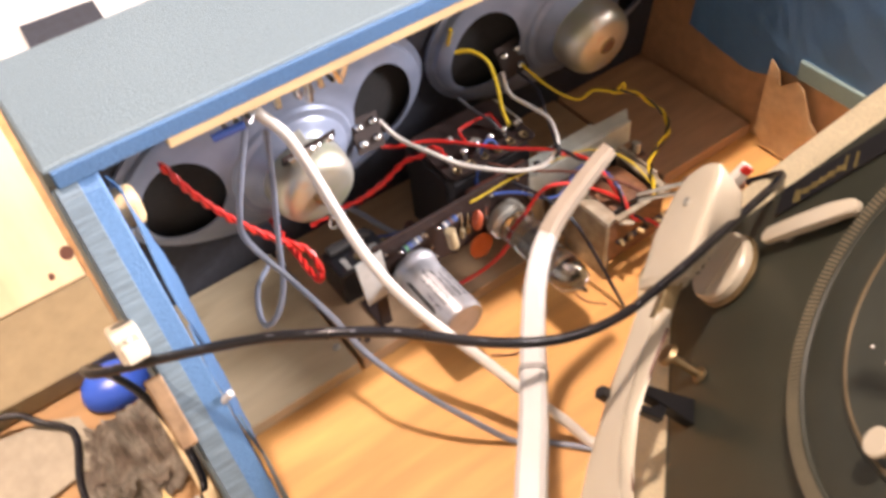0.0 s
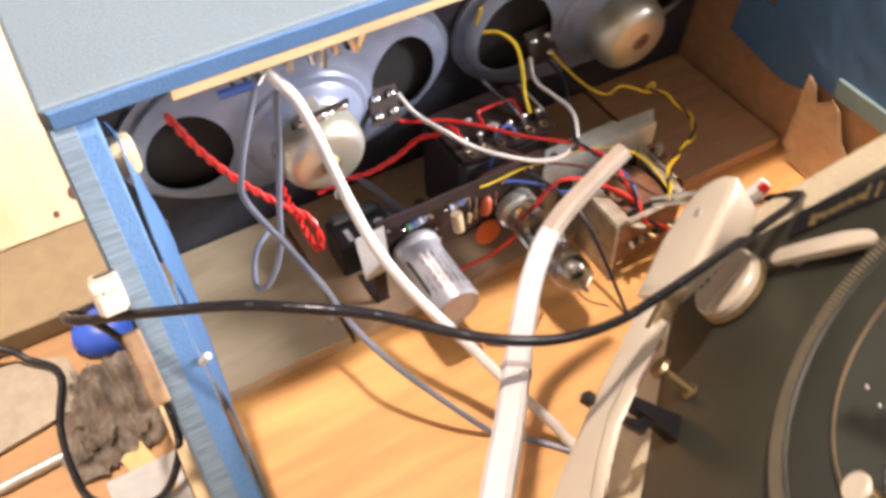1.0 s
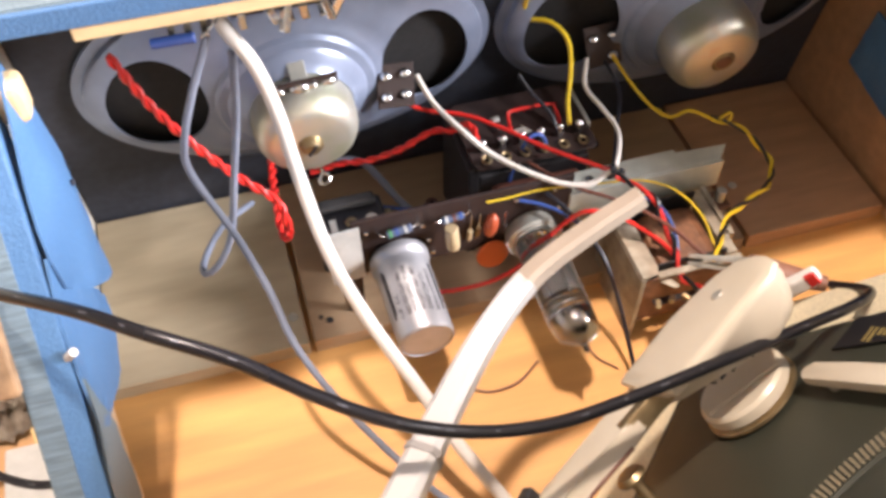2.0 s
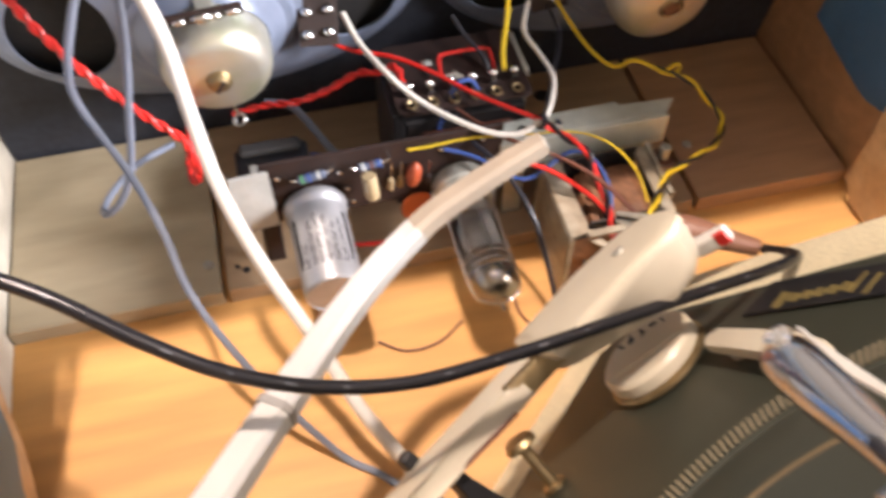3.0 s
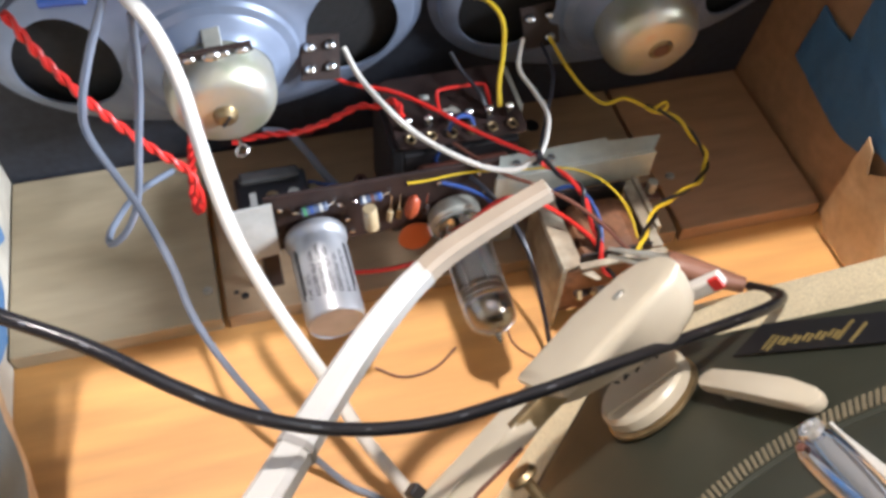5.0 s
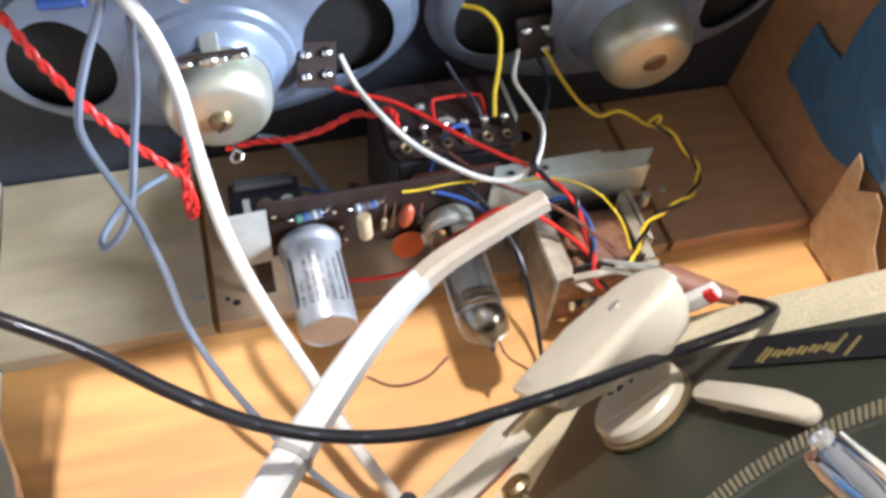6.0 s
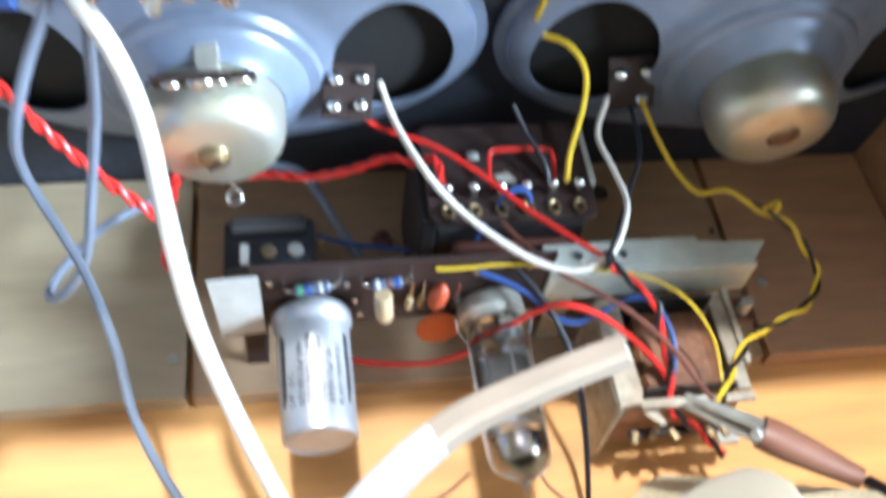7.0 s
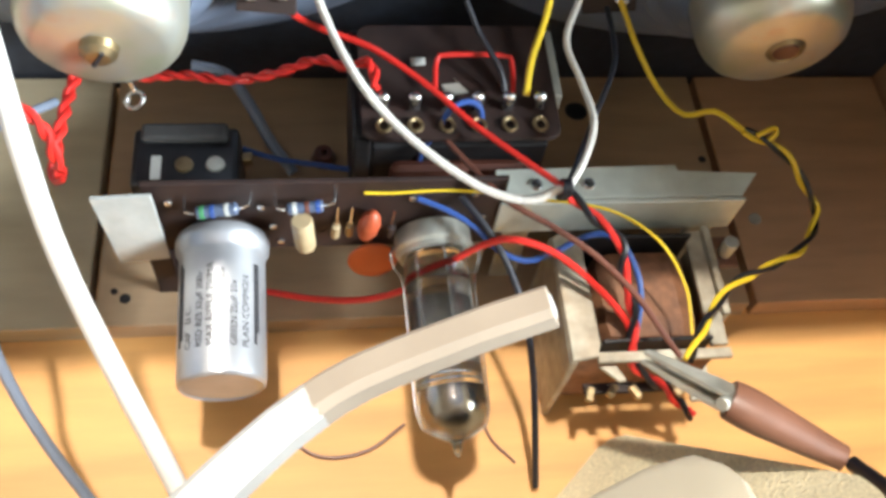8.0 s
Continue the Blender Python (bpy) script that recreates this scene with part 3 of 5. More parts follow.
def speaker(x, name_label):
    t = thing("loudspeaker", name_label, "loudspeaker", (x, YF - 0.002, 0.088), "elliptical speakers")
    m = axes((x, 0.0524, 0.0985), (1, 0, 0), (0, -0.139, 0.990), (0, -0.990, -0.139))
    # pressed steel basket with two round windows
    bm = ellipse_loft([(0.1035, 0.066, 0.0), (0.1035, 0.066, 0.0025), (0.099, 0.061, 0.0035), (0.0985, 0.060, 0.007), (0.097, 0.058, 0.0085), (0.090, 0.053, 0.0100), (0.070, 0.049, 0.0145), (0.052, 0.046, 0.0180), (0.0455, 0.0435, 0.0188), (0.0435, 0.0420, 0.0205), (0.0395, 0.0388, 0.0216), (0.0380, 0.0374, 0.0238), (0.0340, 0.0335, 0.0250), (0.0325, 0.0320, 0.0272), (0.0285, 0.0285, 0.0290), (0.0255, 0.0255, 0.0330)], m, 96)
    tmp = bpy.data.meshes.new("tmp")
    bmesh.ops.recalc_face_normals(bm, faces=bm.faces)
    bmesh.ops.solidify(bm, geom=bm.faces[:], thickness=0.0012)
    bm.to_mesh(tmp)
    bm.free()
    body = bpy.data.objects.new("tmp", tmp)
    scene.collection.objects.link(body)
    cm = bpy.data.meshes.new("cut")
    cb = bmesh.new()
    for sx in (-0.066, 0.066):
        lathe([(0, 0.004), (0.0233, 0.004), (0.0233, 0.04), (0, 0.04)], m @ Matrix.Translation((sx, 0.0, 0)) @ Matrix.Rotation(math.copysign(0.22, sx), 4, "Z") @ Matrix.Diagonal((1, 1.30, 1, 1)), 48, cb)
    bmesh.ops.recalc_face_normals(cb, faces=cb.faces)
    cb.to_mesh(cm)
    cb.free()
    cut = bpy.data.objects.new("cut", cm)
    scene.collection.objects.link(cut)
    md = body.modifiers.new("cut", "BOOLEAN")
    md.operation, md.object, md.solver = "DIFFERENCE", cut, "EXACT"
    dg = bpy.context.evaluated_depsgraph_get()
    dg.update()
    res = bpy.data.meshes.new_from_object(body.evaluated_get(dg))
    bm = bmesh.new()
    bm.from_mesh(res)
    for o in (body, cut):
        bpy.data.objects.remove(o)
    for d in (tmp, cm, res):
        bpy.data.meshes.remove(d)
    part("basket", bm, BASKET, t, "grey pressed steel basket", smooth=True)
    part("cone", ellipse_loft([(0.094, 0.056, 0.002), (0.06, 0.036, 0.007), (0.030, 0.028, 0.012), (0.026, 0.026, 0.0135)], m, 48, True), CONE, t, "black paper cone", smooth=True)
    # magnet pot
    mp = lathe([(0.0240, 0.025), (0.0250, 0.027), (0.0250, 0.0415), (0.0246, 0.0452), (0.0236, 0.0485), (0.0220, 0.0512), (0.0200, 0.0529), (0.0178, 0.0538), (0.0, 0.0543)], m, 56)
    pot = part("magnet_pot", mp, ZINC, t, "yellow-passivated steel magnet pot", smooth=True)
    return t, pot, m


spk1, pot1, sm1 = speaker(0.0, "grey elliptical loudspeaker with a screw and lug on its magnet")
part("centre_screw", lathe([(0, 0.0), (0.0058, 0.0), (0.0054, 0.0025), (0.0035, 0.0042), (0, 0.0045)], sm1 @ Matrix.Translation((0.0, 0.001, 0.0541)), 20), BRASS, pot1, smooth=True)
part("screw_slot", box(-0.0006, 0.0006, -0.0038, 0.0038, 0, 0.0008, 0, m=sm1 @ Matrix.Translation((0.0, 0.001, 0.0581)) @ pose(0, 0, 0, 0, 0, -30)), INK, pot1)
bm = bmesh.new()
e1, e2 = Vector((0.985, 0.0, 0.17)), Vector((0.09, 0.85, 0.52))
ring = [Vector((0.0042, 0.0032, 0.0622)) + 0.0027 * (math.cos(a) * e1 + math.sin(a) * e2) for a in [2 * math.pi * i / 20 for i in range(21)]]
sweep(ring, 0.0008, 8, bm, ends=False)
part("solder_lug", bm, SOLDER, pot1, "bright wire eyelet", smooth=True)
part("lug_tail", sweep(spline([(0.0040, 0.0058, 0.0640), (0.0036, 0.0064, 0.0680), (0.0030, 0.0050, 0.0740)]), 0.0011, 8), SOLDER, pot1, smooth=True)
spk2, pot2, sm2 = speaker(0.2105, "grey elliptical loudspeaker with a hollow centre in its magnet")
part("centre_hole", lathe([(0, 0.0006), (0.0042, 0.0006), (0.0048, 0.0009), (0.0052, 0.0013), (0.0060, 0.0008), (0.0064, 0.0), (0, 0.0)], sm2 @ Matrix.Translation((0.0022, 0.0, 0.0541)), 24), BRASS, pot2, "tarnished hollow rivet", smooth=True)
part("rivet_bore", lathe([(0, 0.0), (0.0043, 0.0), (0.0040, 0.0007), (0, 0.0008)], sm2 @ Matrix.Translation((0.0022, 0.0, 0.0546)), 20), BROWN, pot2, smooth=True)


def terminal_plate(c, spk, rows, ry):
    m = Matrix.Translation(c) @ pose(0, 0, 0, 62, ry, 0)
    b = part("terminal_plate", box(-0.0095, 0.0095, -0.011, 0.011, 0, 0.0014, 0.0004, m=m), PAXOLIN, spk, "brown paxolin terminal plate")
    for px, py in rows:
        part("solder_tag", blob(m @ Vector((px, py, 0.002)), 0.0030, (1, 1, 0.75)), SOLDER, b, smooth=True)


terminal_plate((0.0480, 0.0290, 0.0905), spk1, ((-0.005, 0.0055), (0.005, 0.0065), (-0.005, -0.005), (0.005, -0.004)), 6)
terminal_plate((0.1620, 0.0345, 0.0860), spk2, ((-0.005, 0.005), (0.0055, 0.005), (0.004, -0.006)), -6)
sx = Matrix.Translation((0.0, 0.0030, 0.1240)) @ pose(0, 0, 0, 28, -4, 0)
b = part("terminal_strip", box(-0.0165, 0.0165, -0.0010, 0.0010, -0.0035, 0.0045, 0.0005, m=sx), PAXOLIN, spk1, "brown strip above the magnet")
part("strip_bracket", box(-0.0040, 0.0040, 0.0010, 0.0260, -0.0100, -0.0085, 0.0004, m=sx), STEEL, b)
part("strip_bracket", box(-0.0040, 0.0040, 0.0010, 0.0022, -0.0100, 0.0020, 0.0004, m=sx), STEEL, b)
for px, pr in ((-0.0105, 0.0022), (-0.001, 0.0034), (0.0045, 0.0020), (0.0120, 0.0024)):
    part("solder_tag", blob(sx @ Vector((px, -0.0018, 0.0012)), pr, (1.3, 0.7, 0.8)), SOLDER, b, smooth=True)

# ---- controls under the top panel ----
for px in (-0.040, 0.004):
    t = thing("potentiometer", "round metal control potentiometer under the panel", "potentiometer", (px, 0.0, 0.188), "controls")
    part("pot_can", lathe([(0, 0), (0.011, 0), (0.012, 0.001), (0.012, 0.010), (0, 0.010)], Matrix.Translation((px, 0.0, 0.178)), 28), STEEL, t, smooth=True)
    for i in (-1, 0, 1):
        part("tag", box(px + i * 0.006 - 0.0012, px + i * 0.006 + 0.0012, -0.026, -0.010, 0.1795, 0.1805, 0.0002), SOLDER, t)
t = thing("tubular_capacitor", "small blue tubular capacitor under the panel", "capacitor", (-0.046, -0.026, 0.181))
part("capacitor_body", rod((-0.054, -0.024, 0.179), (-0.038, -0.0265, 0.1805), 0.0021, seg=14), BLUE_WIRE, t, smooth=True)
part("lead", sweep(spline([(-0.036, -0.027, 0.180), (-0.030, -0.022, 0.182), (-0.026, -0.012, 0.181)]), 0.0005, 6), SOLDER, t)
t = thing("tag_strip", "bright soldered tag strip under the panel", "tag strip", (0.0, -0.022, 0.186))
part("strip", box(-0.024, 0.022, -0.024, -0.018, 0.184, 0.1865, 0.0004), PAXOLIN, t)
for i in range(6):
    part("tag", box(-0.0016, 0.0016, -0.0035, 0.0, -0.006 - 0.002 * (i * 7 % 3), 0.001, 0.0006, m=Matrix.Translation((-0.020 + i * 0.0075 + 0.001 * (i * 5 % 3), -0.0235, 0.186)) @ pose(0, 0, 0, 12 * math.sin(i * 2.3), 25 * math.sin(i * 4.1), 30 * math.sin(i))), SOLDER, t)

# ---- boards on the cabinet bottom ----
def board(x0, x1, nm, lab, mt=BOARD):
    o = part(nm, box(x0, x1, -0.048, 0.065, ZF, 0.0, 0.0006), mt)
    return tagged(o, lab, "board", "inner boards")


b1 = board(XL - 0.0155, -0.021, "plywood_board", "thin pale plywood board screwed to the cabinet bottom")
b2 = board(-0.018, 0.226, "amplifier_board", "thin plywood board carrying the valve amplifier", BOARD_M)
b3 = board(0.229, XR - 0.003, "plywood_board", "thin brownish plywood board screwed to the cabinet bottom", BOARD_R)


def screw(x, y, z, parent, r=0.0026):
    part("screw", lathe([(0, 0), (r, 0), (r * 0.9, 0.0008), (0, 0.0013)], Matrix.Translation((x, y, z)), 14), STEEL, parent, smooth=True)


screw(-0.026, -0.030, 0.0, b1)
screw(0.238, -0.010, 0.0, b3)
for hx, hy, hp, r in ((-0.012, -0.034, b2, 0.0012), (-0.008, -0.037, b2, 0.0018), (0.172, 0.046, b2, 0.0045), (0.2225, 0.020, b2, 0.0015)):
    part("screw_hole", lathe([(0, 0.0003), (r, 0.0003), (r * 1.1, 0), (0, -0.001)], Matrix.Translation((hx, hy, 0)), 14), BLACK, hp)

# ---- valve amplifier ----
amp = thing("valve_amplifier", "small brown circuit board valve amplifier standing on its board", "amplifier", (0.06, -0.032, 0.0))
pcb = part("circuit_board", box(0.009, 0.122, -0.0335, -0.0318, 0.028, 0.0675, 0.0003), PAXOLIN, amp, "dark brown paxolin circuit board")
part("end_bracket", sheet([(-0.0052, 0.0660), (0.0125, 0.0668), (0.0130, 0.0330), (-0.0030, 0.0310)], 0.0012, axes((0, -0.0400, 0), (1, 0, 0), (0, 0.06, 0.998), (0, -1, 0.06)), 0.0003, 1), CARD, amp, "pale card end piece")
part("bracket_foot", box(0.004, 0.0125, -0.035, -0.010, 0.0, 0.0012, 0.0004), PAXOLIN, amp)
part("bracket_post", box(0.0045, 0.012, -0.0350, -0.0338, 0.0, 0.032, 0.0004), PAXOLIN, amp)
part("rear_support", box(0.113, 0.121, -0.031, -0.0295, 0.0, 0.05, 0.0004), STEEL, amp)

can = part("can_capacitor", lathe([(0, 0), (0.0146, 0.0), (0.0151, 0.0012), (0.0149, 0.0045), (0.0138, 0.0062), (0.0136, 0.008), (0.0136, 0.0475), (0.0133, 0.0495), (0.0125, 0.0503), (0.0121, 0.0498), (0, 0.0496)], along((0.0305, -0.0365, 0.038), (0.0315, -0.0865, 0.036)), 48), ALU, amp, "bright aluminium electrolytic can", smooth=True)
part("can_base", rod((0.0305, -0.0335, 0.038), (0.0305, -0.0364, 0.038), 0.0125, seg=28), PAXOLIN, amp)
cm = along((0.0305, -0.0365, 0.038), (0.0315, -0.0865, 0.036))
# printed lines, read along the can
for ang, body, size, start in ((50, "CAP   D.C.", 0.0030, 0.014), (67, "RED RES 32\u00b5F 300v", 0.0030, 0.012), (81, "MAX RIPPLE 250MA", 0.0032, 0.011), (96, "YELLOW 32\u00b5F 300v", 0.0030, 0.012), (111, "GREEN 25\u00b5F 25v", 0.0030, 0.013), (127, "PLAIN COMMON", 0.0031, 0.013)):
    a = radians(180 - ang)
    out = Vector((math.cos(a), 0, math.sin(a)))
    d = Vector((0.001, -0.05, -0.002)).normalized()
    read = -d
    side = out.cross(read)
    o3 = Vector((0.0305, -0.0365, 0.038)) + d * (0.042) + out * 0.01375
    part("printing", text_mesh(body, size, axes(o3, read, side, out)), INK, can)
for ang, l0, l1, w in ((31, 0.012, 0.040, 0.0016), (37, 0.014, 0.038, 0.0009), (143, 0.013, 0.040, 0.0012), (148, 0.013, 0.036, 0.0008)):
    a = radians(180 - ang)
    out = Vector((math.cos(a), 0, math.sin(a)))
    d = Vector((0.001, -0.05, -0.002)).normalized()
    side = out.cross(d)
    part("printed_line", box(l0, l1, -w / 2, w / 2, 0.01362, 0.01372, 0, m=axes(Vector((0.0305, -0.0365, 0.038)), d, side, out)), INK, can)

# valve
vm = along((0.100, -0.0338, 0.0350), (0.1025, -0.108, 0.0305))
vs = part("valve_socket", lathe([(0, 0), (0.0128, 0), (0.0132, 0.001), (0.0132, 0.0065), (0.0118, 0.0075), (0.0118, 0.009), (0.010, 0.009), (0, 0.008)], vm, 36), STEEL, amp, "grey valve holder with a skirt", smooth=True)
val = part("valve_bulb", lathe([(0.0, 0.0092), (0.0100, 0.0095), (0.0108, 0.012), (0.0110, 0.016), (0.0110, 0.060), (0.0106, 0.064), (0.0090, 0.0675), (0.0060, 0.0697), (0.0030, 0.0708), (0.0016, 0.0728), (0.0012, 0.0755), (0, 0.0772), (0, 0.0712), (0.0028, 0.0700), (0.0058, 0.0688), (0.0085, 0.0667), (0.0099, 0.0637), (0.0103, 0.060), (0.0103, 0.016), (0.0101, 0.0125), (0.0094, 0.0105), (0.0, 0.0103)], vm, 40), GLASS, amp, "clear glass miniature valve", smooth=True)
part("anode", ellipse_loft([(0.0060, 0.0038, 0.0250), (0.0063, 0.0041, 0.0255), (0.0063, 0.0041, 0.0445), (0.0060, 0.0038, 0.0450)], vm, 20, True), MICA, val, "grey anode", smooth=True)
for z in (0.0195, 0.0490):
    part("mica_disc", lathe([(0, z), (0.0098, z), (0.0098, z + 0.0005), (0, z + 0.0005)], vm, 24), MICA, val)
for i in range(5):
    a = 2 * math.pi * i / 5
    part("support_wire", rod(vm @ Vector((0.0062 * math.cos(a), 0.0062 * math.sin(a), 0.0095)), vm @ Vector((0.0062 * math.cos(a), 0.0062 * math.sin(a), 0.0495)), 0.0004, seg=6), SOLDER, val)
part("getter", lathe([(0.0100, 0.0560), (0.0100, 0.0600), (0.0096, 0.0634), (0.0082, 0.0662), (0.0055, 0.0682), (0.0026, 0.0694), (0, 0.0697)], vm, 32), GETTER, val, "silvery getter mirror", smooth=True)
bm = bmesh.new()
hoop = [vm @ Vector((0.0058 * math.cos(a), 0.0058 * math.sin(a), 0.0518)) for a in [2 * math.pi * i / 16 for i in range(17)]]
sweep(hoop, 0.0005, 6, bm, ends=False)
part("getter_ring", bm, SOLDER, val)
for sgn in (-1, 1):
    loop = [vm @ Vector(p) for p in ((sgn * 0.0125, 0.002, 0.004), (sgn * 0.0150, 0.003, 0.008), (sgn * 0.0140, 0.001, 0.013), (sgn * 0.0122, 0.003, 0.018), (sgn * 0.0118, 0.002, 0.030), (sgn * 0.0115, -0.001, 0.062), (sgn * 0.008, 0, 0.0688), (0, 0, 0.0725))]
    part("retaining_spring", sweep(spline(loop), 0.00035, 5), SOLDER, vs, "thin steel retaining spring")


def component(name, p0, p1, r, material, bands=(), lead=0.006, label=""):
    p0, p1 = Vector(p0), Vector(p1)
    d = (p1 - p0).normalized()
    b = part(name, lathe([(0, 0), (r * 0.8, 0), (r, r * 0.3), (r * 0.94, r), (r * 0.94, (p1 - p0).length - r), (r, (p1 - p0).length - r * 0.3), (r * 0.8, (p1 - p0).length), (0, (p1 - p0).length)], along(p0, p1), 16), material, amp, label, smooth=True)
    for f, mt in bands:
        c = p0 + (p1 - p0) * f
        part("band", rod(c - d * 0.0007, c + d * 0.0007, r * 1.03, seg=16, chamfer=0.05), mt, b)
    for p, q in ((p0, -d), (p1, d)):
        e = Vector((p.x + q.x * lead, -0.0335, p.z + q.z * lead))
        part("lead", sweep(spline([p, p + q * lead * 0.8 + Vector((0, 0.0, 0.001)), e]), 0.0004, 6), SOLDER, b)


component("resistor", (0.025, -0.0390, 0.0600), (0.0375, -0.0385, 0.0615), 0.0021, BODY_BLUE, ((0.15, GREEN_BAND), (0.4, BLUE_WIRE), (0.75, CARD)), 0.004, "blue-grey banded resistor")
component("resistor", (0.0525, -0.0385, 0.0605), (0.0635, -0.0380, 0.0612), 0.0020, BODY_BLUE, ((0.2, CARD), (0.55, BROWN), (0.85, BLUE_WIRE)), 0.004, "blue-grey banded resistor")
part("electrolytic", lathe([(0, 0), (0.0031, 0), (0.0034, 0.0005), (0.0034, 0.0125), (0.003, 0.0135), (0, 0.0135)], along((0.0567, -0.040, 0.056), (0.0577, -0.042, 0.0405)), 22), BODY_TAN, amp, "small cream electrolytic", smooth=True)
part("ceramic_capacitor", lathe([(0, 0), (0.0014, 0.0006), (0.0030, 0.003), (0.0035, 0.006), (0.0034, 0.010), (0.0022, 0.0135), (0, 0.0145)], along((0.0795, -0.0375, 0.0560), (0.0765, -0.0385, 0.0415)), 18), RESIN, amp, "orange-pink dipped capacitor", smooth=True)
part("disc_capacitor", lathe([(0, -0.0016), (0.006, -0.0015), (0.0085, -0.0006), (0.0088, 0), (0.0085, 0.0006), (0.006, 0.0015), (0, 0.0016)], Matrix.Translation((0.0800, -0.0375, 0.0245)) @ pose(0, 0, 0, 80, 8, 0), 30), ORANGE, amp, "flat orange disc capacitor", smooth=True)
for px, pz, hh, mt in ((0.067, 0.040, 0.012, BODY_TAN), (0.0715, 0.041, 0.011, BRASS), (0.085, 0.040, 0.010, PAXOLIN)):
    part("upright_resistor", rod((px, -0.0365, pz), (px + 0.0005, -0.0370, pz + hh * 0.6), 0.0014, seg=12), mt, amp, smooth=True)
    part("lead", rod((px + 0.0005, -0.0370, pz + hh * 0.6), (px + 0.0012, -0.0365, pz + hh * 1.5), 0.0004, seg=6), SOLDER, amp)
for px, pz in ((0.016, 0.058), (0.044, 0.055), (0.049, 0.033), (0.092, 0.058), (0.112, 0.060), (0.116, 0.046), (0.047, 0.043)):
    part("solder_joint", blob((px, -0.034, pz), 0.0014, (1, 0.6, 1), 8), SOLDER, pcb, smooth=True)

# aluminium angle beside the board
DULL_ALU = mat("dull_aluminium", (0.62, 0.66, 0.60), 0.5, metal=0.35, grain=140, vary=0.12, blotch=40, stain=0.3, bump=0.05)
ang = thing("aluminium_angle", "bent aluminium angle bracket beside the circuit board", "bracket", (0.165, -0.03, 0.0))
part("top_flange", prism([(0.121, -0.0205), (0.184, -0.0195), (0.184, -0.0225), (0.2125, -0.0235), (0.205, -0.0325), (0.119, -0.0325)], 0.0014, 0.0003, Matrix.Translation((0, 0, 0.0526))), DULL_ALU, ang)
part("front_flange", box(0.121, 0.206, -0.0345, -0.0330, 0.036, 0.0538, 0.0004), DULL_ALU, ang)
part("upright", box(0.125, 0.135, -0.0325, -0.0310, 0.0, 0.0526, 0.0004), STEEL, ang)
part("upright", box(0.192, 0.202, -0.0325, -0.0310, 0.0, 0.0526, 0.0004), STEEL, ang)
for px in (0.134, 0.152):
    part("rivet", lathe([(0, 0), (0.0024, 0), (0.0018, 0.0010), (0, 0.0013)], Matrix.Translation((px, -0.027, 0.0540)), 12), SOLDER, ang, smooth=True)

# output transformer with its tag board
out = thing("output_transformer", "dark transformer with a brown six-tag terminal board on top", "transformer", (0.109, 0.008, 0.0))
part("core", box(0.080, 0.140, -0.012, 0.028, 0.0, 0.056, 0.001), LAMIN, out, "dark laminated core")
part("clamp_side", box(0.0735, 0.0795, -0.014, 0.032, 0.0, 0.064, 0.001), LAMIN, out, "dark lacquered clamp")
part("clamp_side", box(0.1405, 0.1455, 0.002, 0.032, 0.0, 0.0645, 0.001), STEEL, out, "dull steel clamp")
part("bobbin", box(0.086, 0.134, -0.0185, -0.0122, 0.008, 0.050, 0.003), BROWN, out)
tb = part("tag_board", prism(rounded(0.0765, 0.1420, -0.0165, 0.0320, 0.004), 0.0018, 0.0004, Matrix.Translation((0, 0, 0.0645)) @ pose(0, 0, 0, 0, 0, 0)), PAXOLIN, out, "brown paxolin tag board")
for i in range(6):
    px = 0.0835 + i * 0.0103
    tg = part("solder_tag", box(px - 0.0017, px + 0.0017, -0.0062, -0.0030, 0.0665, 0.0728, 0.0007), SOLDER, tb)
    part("tag_blob", blob((px, -0.0046, 0.0722), 0.0024, (1, 0.8, 0.9)), SOLDER, tb, smooth=True)
    bm = bmesh.new()
    eye = [Vector((px, -0.0118, 0.0673)) + 0.0021 * Vector((math.cos(a), math.sin(a) * 1.2, 0)) for a in [2 * math.pi * k / 14 for k in range(15)]]
    sweep(eye, 0.0007, 6, bm, ends=False)
    part("eyelet", bm, BRASS, tb, smooth=True)
part("stamped_tag", prism([(0, 0), (0.006, 0.001), (0.0045, 0.003), (0.009, -0.003), (0.002, -0.004)], 0.0005, 0, Matrix.Translation((0.1035, 0.005, 0.0665))), STEEL, tb)
part("stamped_tag", box(0.094, 0.099, 0.0135, 0.0165, 0.0665, 0.0678, 0.0005), CARD, tb)

# mains connector block
con = thing("connector_block", "black plastic connector block with brass screws behind the board", "connector", (0.014, 0.006, 0.0))
part("block_body", box(-0.004, 0.0335, -0.007, 0.019, 0.0, 0.027, 0.002), BLACK, con)
part("block_cap", box(-0.001, 0.030, 0.0105, 0.0185, 0.0272, 0.031, 0.0018), mat("grey_fibre", (0.04, 0.04, 0.04), 0.6, grain=200), con, "grey fibre cap")
for px, mt in ((0.0145, BRASS), (0.0255, STEEL)):
    part("terminal_screw", lathe([(0, 0), (0.0034, 0), (0.0030, 0.0010), (0, 0.0012)], Matrix.Translation((px, 0.002, 0.0271)), 16), mt, con, smooth=True)
part("marking", box(0.003, 0.0065, -0.004, 0.006, 0.0271, 0.0273, 0), CARD, con)
part("lead_tag", box(0.0338, 0.038, 0.008, 0.012, 0.017, 0.021, 0.0008), BRASS, con)
t = thing("rubber_grommet", "small dark grommet on the plywood board", "grommet", (0.064, 0.022, 0.0))
part("grommet_ring", lathe([(0.0015, 0), (0.0045, 0), (0.005, 0.002), (0.0035, 0.006), (0.0015, 0.006), (0.0015, 0)], Matrix.Translation((0.064, 0.022, 0.0)), 20), BROWN, t, smooth=True)

